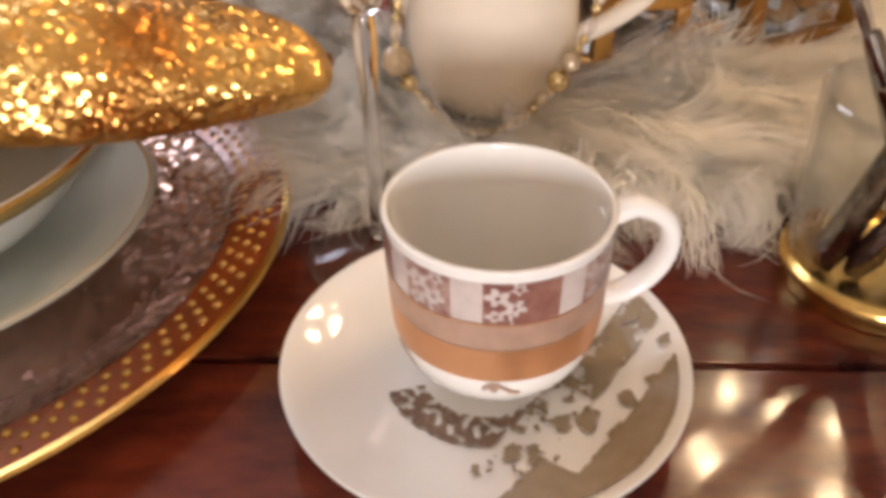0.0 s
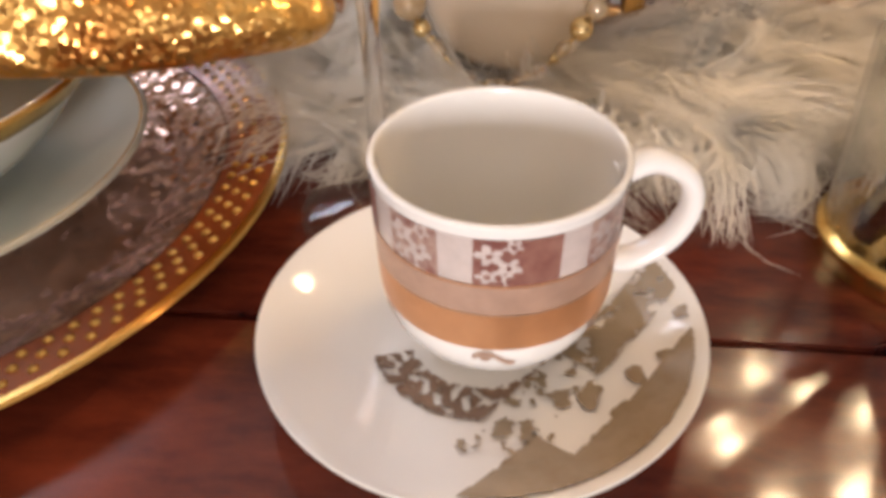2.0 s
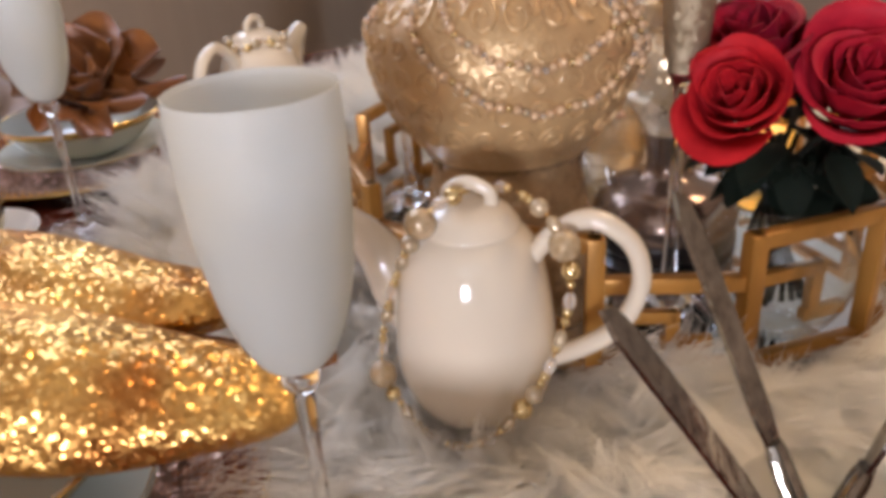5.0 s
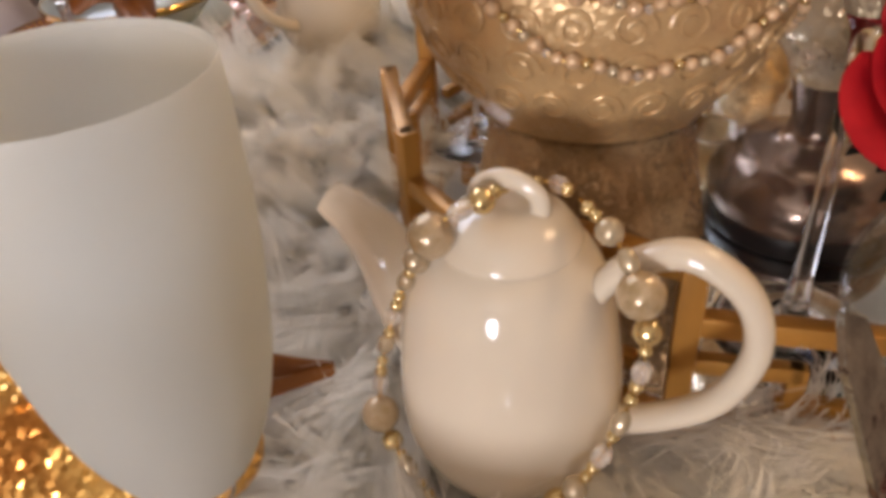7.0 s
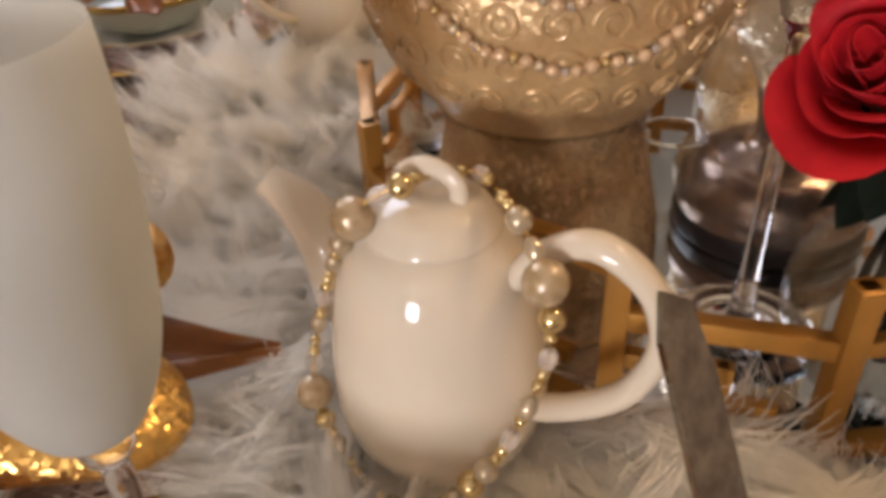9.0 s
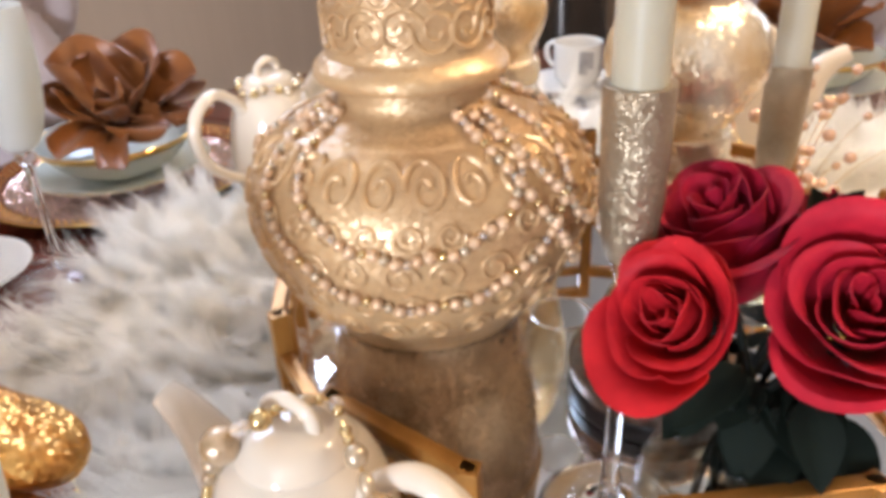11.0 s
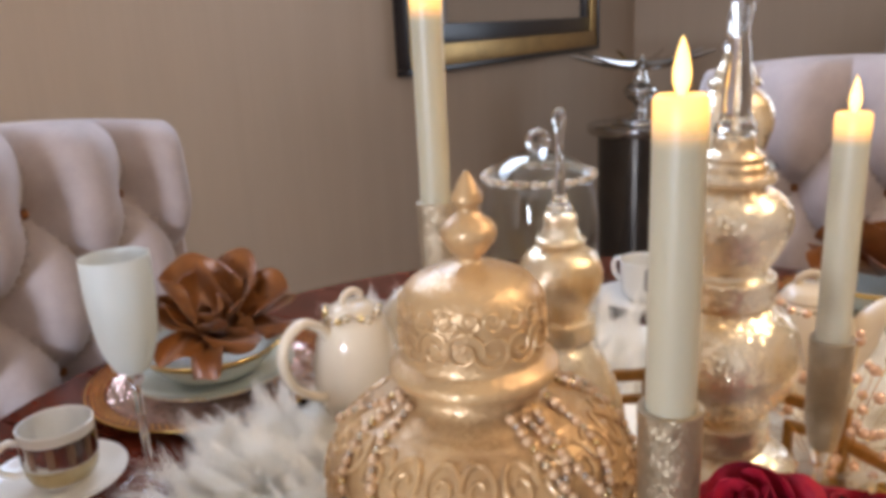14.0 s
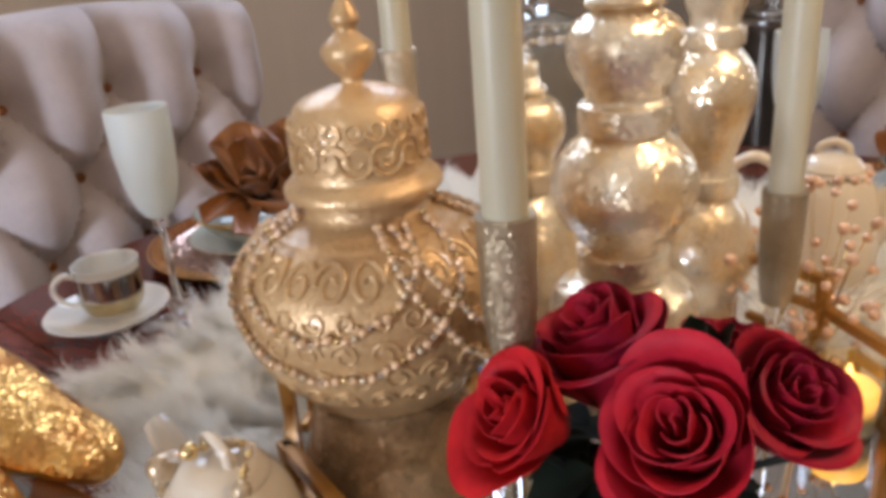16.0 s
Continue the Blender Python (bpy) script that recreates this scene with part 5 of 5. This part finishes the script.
def leaf(parent, at, d, size, droop):
    d = Vector(d).normalized()
    side = d.cross(Vector((0, 0, 1))).normalized()
    up = side.cross(d)

    def fn(u, v):
        w = math.sin(math.pi * u) ** 0.8 * 0.36 * size * (2 * v - 1)
        p = Vector(at) + d * (u * size) + side * w + up * (0.10 * abs(2 * v - 1) * size * math.sin(math.pi * u)) - Vector((0, 0, droop * size * u * u))
        return p

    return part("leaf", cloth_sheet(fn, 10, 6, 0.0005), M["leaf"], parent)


lf = tagged(new("rose_leaves"), "dark green rose leaves among the blooms", "leaves")
for at, d, size, droop in (((0.17, 0.51, 0.140), (-0.25, -0.7, -0.1), 0.034, 0.5), ((0.205, 0.50, 0.140), (0.2, -0.5, -0.2), 0.032, 0.5), ((0.200, 0.570, 0.160), (-0.12, 0.05, 0.9), 0.050, 0.05), ((0.208, 0.574, 0.160), (0.15, 0.05, 0.9), 0.050, 0.05), ((0.204, 0.566, 0.165), (0.02, 0.0, 0.9), 0.046, 0.05), ((0.185, 0.50, 0.135), (0.0, -0.5, -0.3), 0.032, 0.4), ((0.16, 0.53, 0.15), (-0.5, 0.1, 0.0), 0.035, 0.4), ((0.22, 0.52, 0.15), (0.6, -0.1, 0.0), 0.035, 0.4), ((0.20, 0.55, 0.15), (0.3, 0.5, 0.1), 0.04, 0.3)):
    leaf(lf, at, d, size, droop)
rng = random.Random(33)
for k in range(13):
    a = 2 * math.pi * k / 13 + rng.uniform(-0.15, 0.15)
    z = rng.uniform(0.112, 0.145)
    c0 = (BX + 0.012 * math.cos(a), BY + 0.018 + 0.012 * math.sin(a), z)
    leaf(lf, c0, (math.cos(a), math.sin(a), rng.uniform(-0.5, 0.25)), rng.uniform(0.032, 0.046), rng.uniform(0.1, 0.5))
for k in range(16):
    a = 2 * math.pi * k / 16 + rng.uniform(-0.2, 0.2)
    c0 = (BX + 0.006 + 0.026 * math.cos(a), BY + 0.026 + 0.026 * math.sin(a), rng.uniform(0.115, 0.145))
    leaf(lf, c0, (math.cos(a), math.sin(a), rng.uniform(-0.4, 0.1)), rng.uniform(0.034, 0.046), rng.uniform(0.1, 0.4))
rng = random.Random(15)
for k in range(18):
    a = 2 * math.pi * k / 18
    q = (BX + 0.020 * math.cos(a), BY + 0.018 * math.sin(a), 0.045)
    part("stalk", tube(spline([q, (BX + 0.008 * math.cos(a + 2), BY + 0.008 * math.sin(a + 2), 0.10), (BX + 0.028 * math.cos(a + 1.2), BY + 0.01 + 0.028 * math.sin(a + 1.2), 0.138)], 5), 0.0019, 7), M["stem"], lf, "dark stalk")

# ---- spray of blush beads beside the far candlestick ----
spray = thing("bead_spray", (0.178, 0.862, TZ), "spray of blush beads on fine gold wires", "bead spray")
rng = random.Random(21)
bead_mesh = finish(ball(0.0052, u=14, v=10), "bead", M["pink_bead"])
for k in range(64):
    a, el = rng.uniform(0, 2 * math.pi), rng.uniform(0.2, 1.45)
    ln = rng.uniform(0.045, 0.165)
    tip = Vector((ln * math.cos(el) * math.cos(a) * 0.8, ln * math.cos(el) * math.sin(a) * 0.8, 0.01 + ln * math.sin(el)))
    part("wire", tube(spline([(0, 0, 0), tip * 0.55 + Vector((0, 0, 0.018)), tip], 5), 0.0003, 5), M["gold"], spray)
    ob = new("bead", bead_mesh)
    ob.parent = spray
    ob.location = tip
    ob.scale = (rng.uniform(0.7, 1.1),) * 3
# tealight in a low glass
tl = thing("tealight", (0.224, 0.795, TZ), "lit votive candle in a clear glass", "candle")
part("glass_cup", lathe(curve_profile([(0, 0), (0.022, 0), (0.0255, 0.008), (0.0265, 0.052), (0.0252, 0.052), (0.0242, 0.008), (0.02, 0.003), (0, 0.003)], 4), 36), M["thin_glass"], tl)
# the wax emits a painted-in glow besides its flame
part("wax_disc", lathe([(0, 0.0035), (0.0215, 0.0035), (0.0225, 0.036), (0.021, 0.038), (0, 0.0365)], 32), M["wax_top"], tl, "ivory wax with the flame's glow painted in")
part("flame", lathe(curve_profile([(0, 0.0365), (0.0025, 0.039), (0.0040, 0.045), (0.002, 0.053), (0, 0.058)], 4), 14), M["flame"], tl)
# small clear glass beside the jar
sg = thing("small_glass", (0.062, 0.613, TZ), "small rounded clear glass on the mirrored tray", "glass")
part("rim", lathe([(0.0185, 0.060), (0.0199, 0.0602), (0.0203, 0.0612), (0.0190, 0.0618), (0.0183, 0.0610), (0.0185, 0.060)], 40), M["glass"], sg)
part("bowl", lathe(curve_profile([(0, 0.0), (0.014, 0.0), (0.022, 0.010), (0.0265, 0.030), (0.0225, 0.050), (0.0195, 0.060), (0.0185, 0.060), (0.0213, 0.050), (0.0253, 0.030), (0.021, 0.012), (0.013, 0.004), (0, 0.004)], 5), 40), M["thin_glass"], sg)
# beads round the lid of the second teapot and dots on the third
bead_string([(-0.300 + 0.030 * math.cos(a / 12 * math.pi), 0.807 + 0.030 * math.sin(a / 12 * math.pi), 0.150 + 0.004 * math.sin(a)) for a in range(25)], [(0.0052, "pearl", 1.0), (0.0036, "crystal", 1.0), (0.0044, "gold_bead", 1.0)], "bead_string", "short string of pearls round the teapot lid", (0, 0, 0))
bead_string([(0.134 + 0.034 * math.cos(a / 12 * math.pi), 1.034 + 0.034 * math.sin(a / 12 * math.pi), 0.147 + 0.003 * math.sin(a)) for a in range(25)], [(0.0050, "pink_bead", 1.0), (0.0030, "pearl", 1.0)], "bead_string", "short string of blush beads round the teapot lid", (0, 0, 0))

# ---- table planks ----
PLANK = 0.142
edges = [0.208 - PLANK * k for k in range(0, 2)][::-1] + [0.208 + PLANK * k for k in range(1, 12)]
ys = sorted({TY - TR, TY + TR, *[e for e in edges if abs(e - TY) < TR - 0.02]})
for y0, y1 in zip(ys, ys[1:]):
    y0, y1 = y0 - TY + 0.0007, y1 - TY - 0.0007
    n = 14
    right = []
    for k in range(n + 1):
        y = y0 + (y1 - y0) * k / n
        right.append((math.sqrt(max(0.0, TR * TR - y * y)), y))
    outline = right + [(-x, y) for x, y in reversed(right)]
    outline = [p for i, p in enumerate(outline) if i == 0 or (abs(p[0] - outline[i - 1][0]) + abs(p[1] - outline[i - 1][1])) > 1e-5]
    bm = bmesh.new()
    top = [bm.verts.new((x, y, 0.0)) for x, y in outline]
    f = bm.faces.new(top)
    ext = bmesh.ops.extrude_face_region(bm, geom=[f])
    bmesh.ops.translate(bm, verts=[v for v in ext["geom"] if isinstance(v, bmesh.types.BMVert)], vec=(0, 0, -0.03))
    bmesh.ops.recalc_face_normals(bm, faces=bm.faces)
    bmesh.ops.bevel(bm, geom=[e for e in bm.edges if all(abs(v.co.z) < 1e-6 for v in e.verts)], offset=0.0012, segments=2, affect="EDGES")
    plank = part("plank", bm, M["table"], table, smooth=False)
    plank.location = (0, 0, -FLOOR)
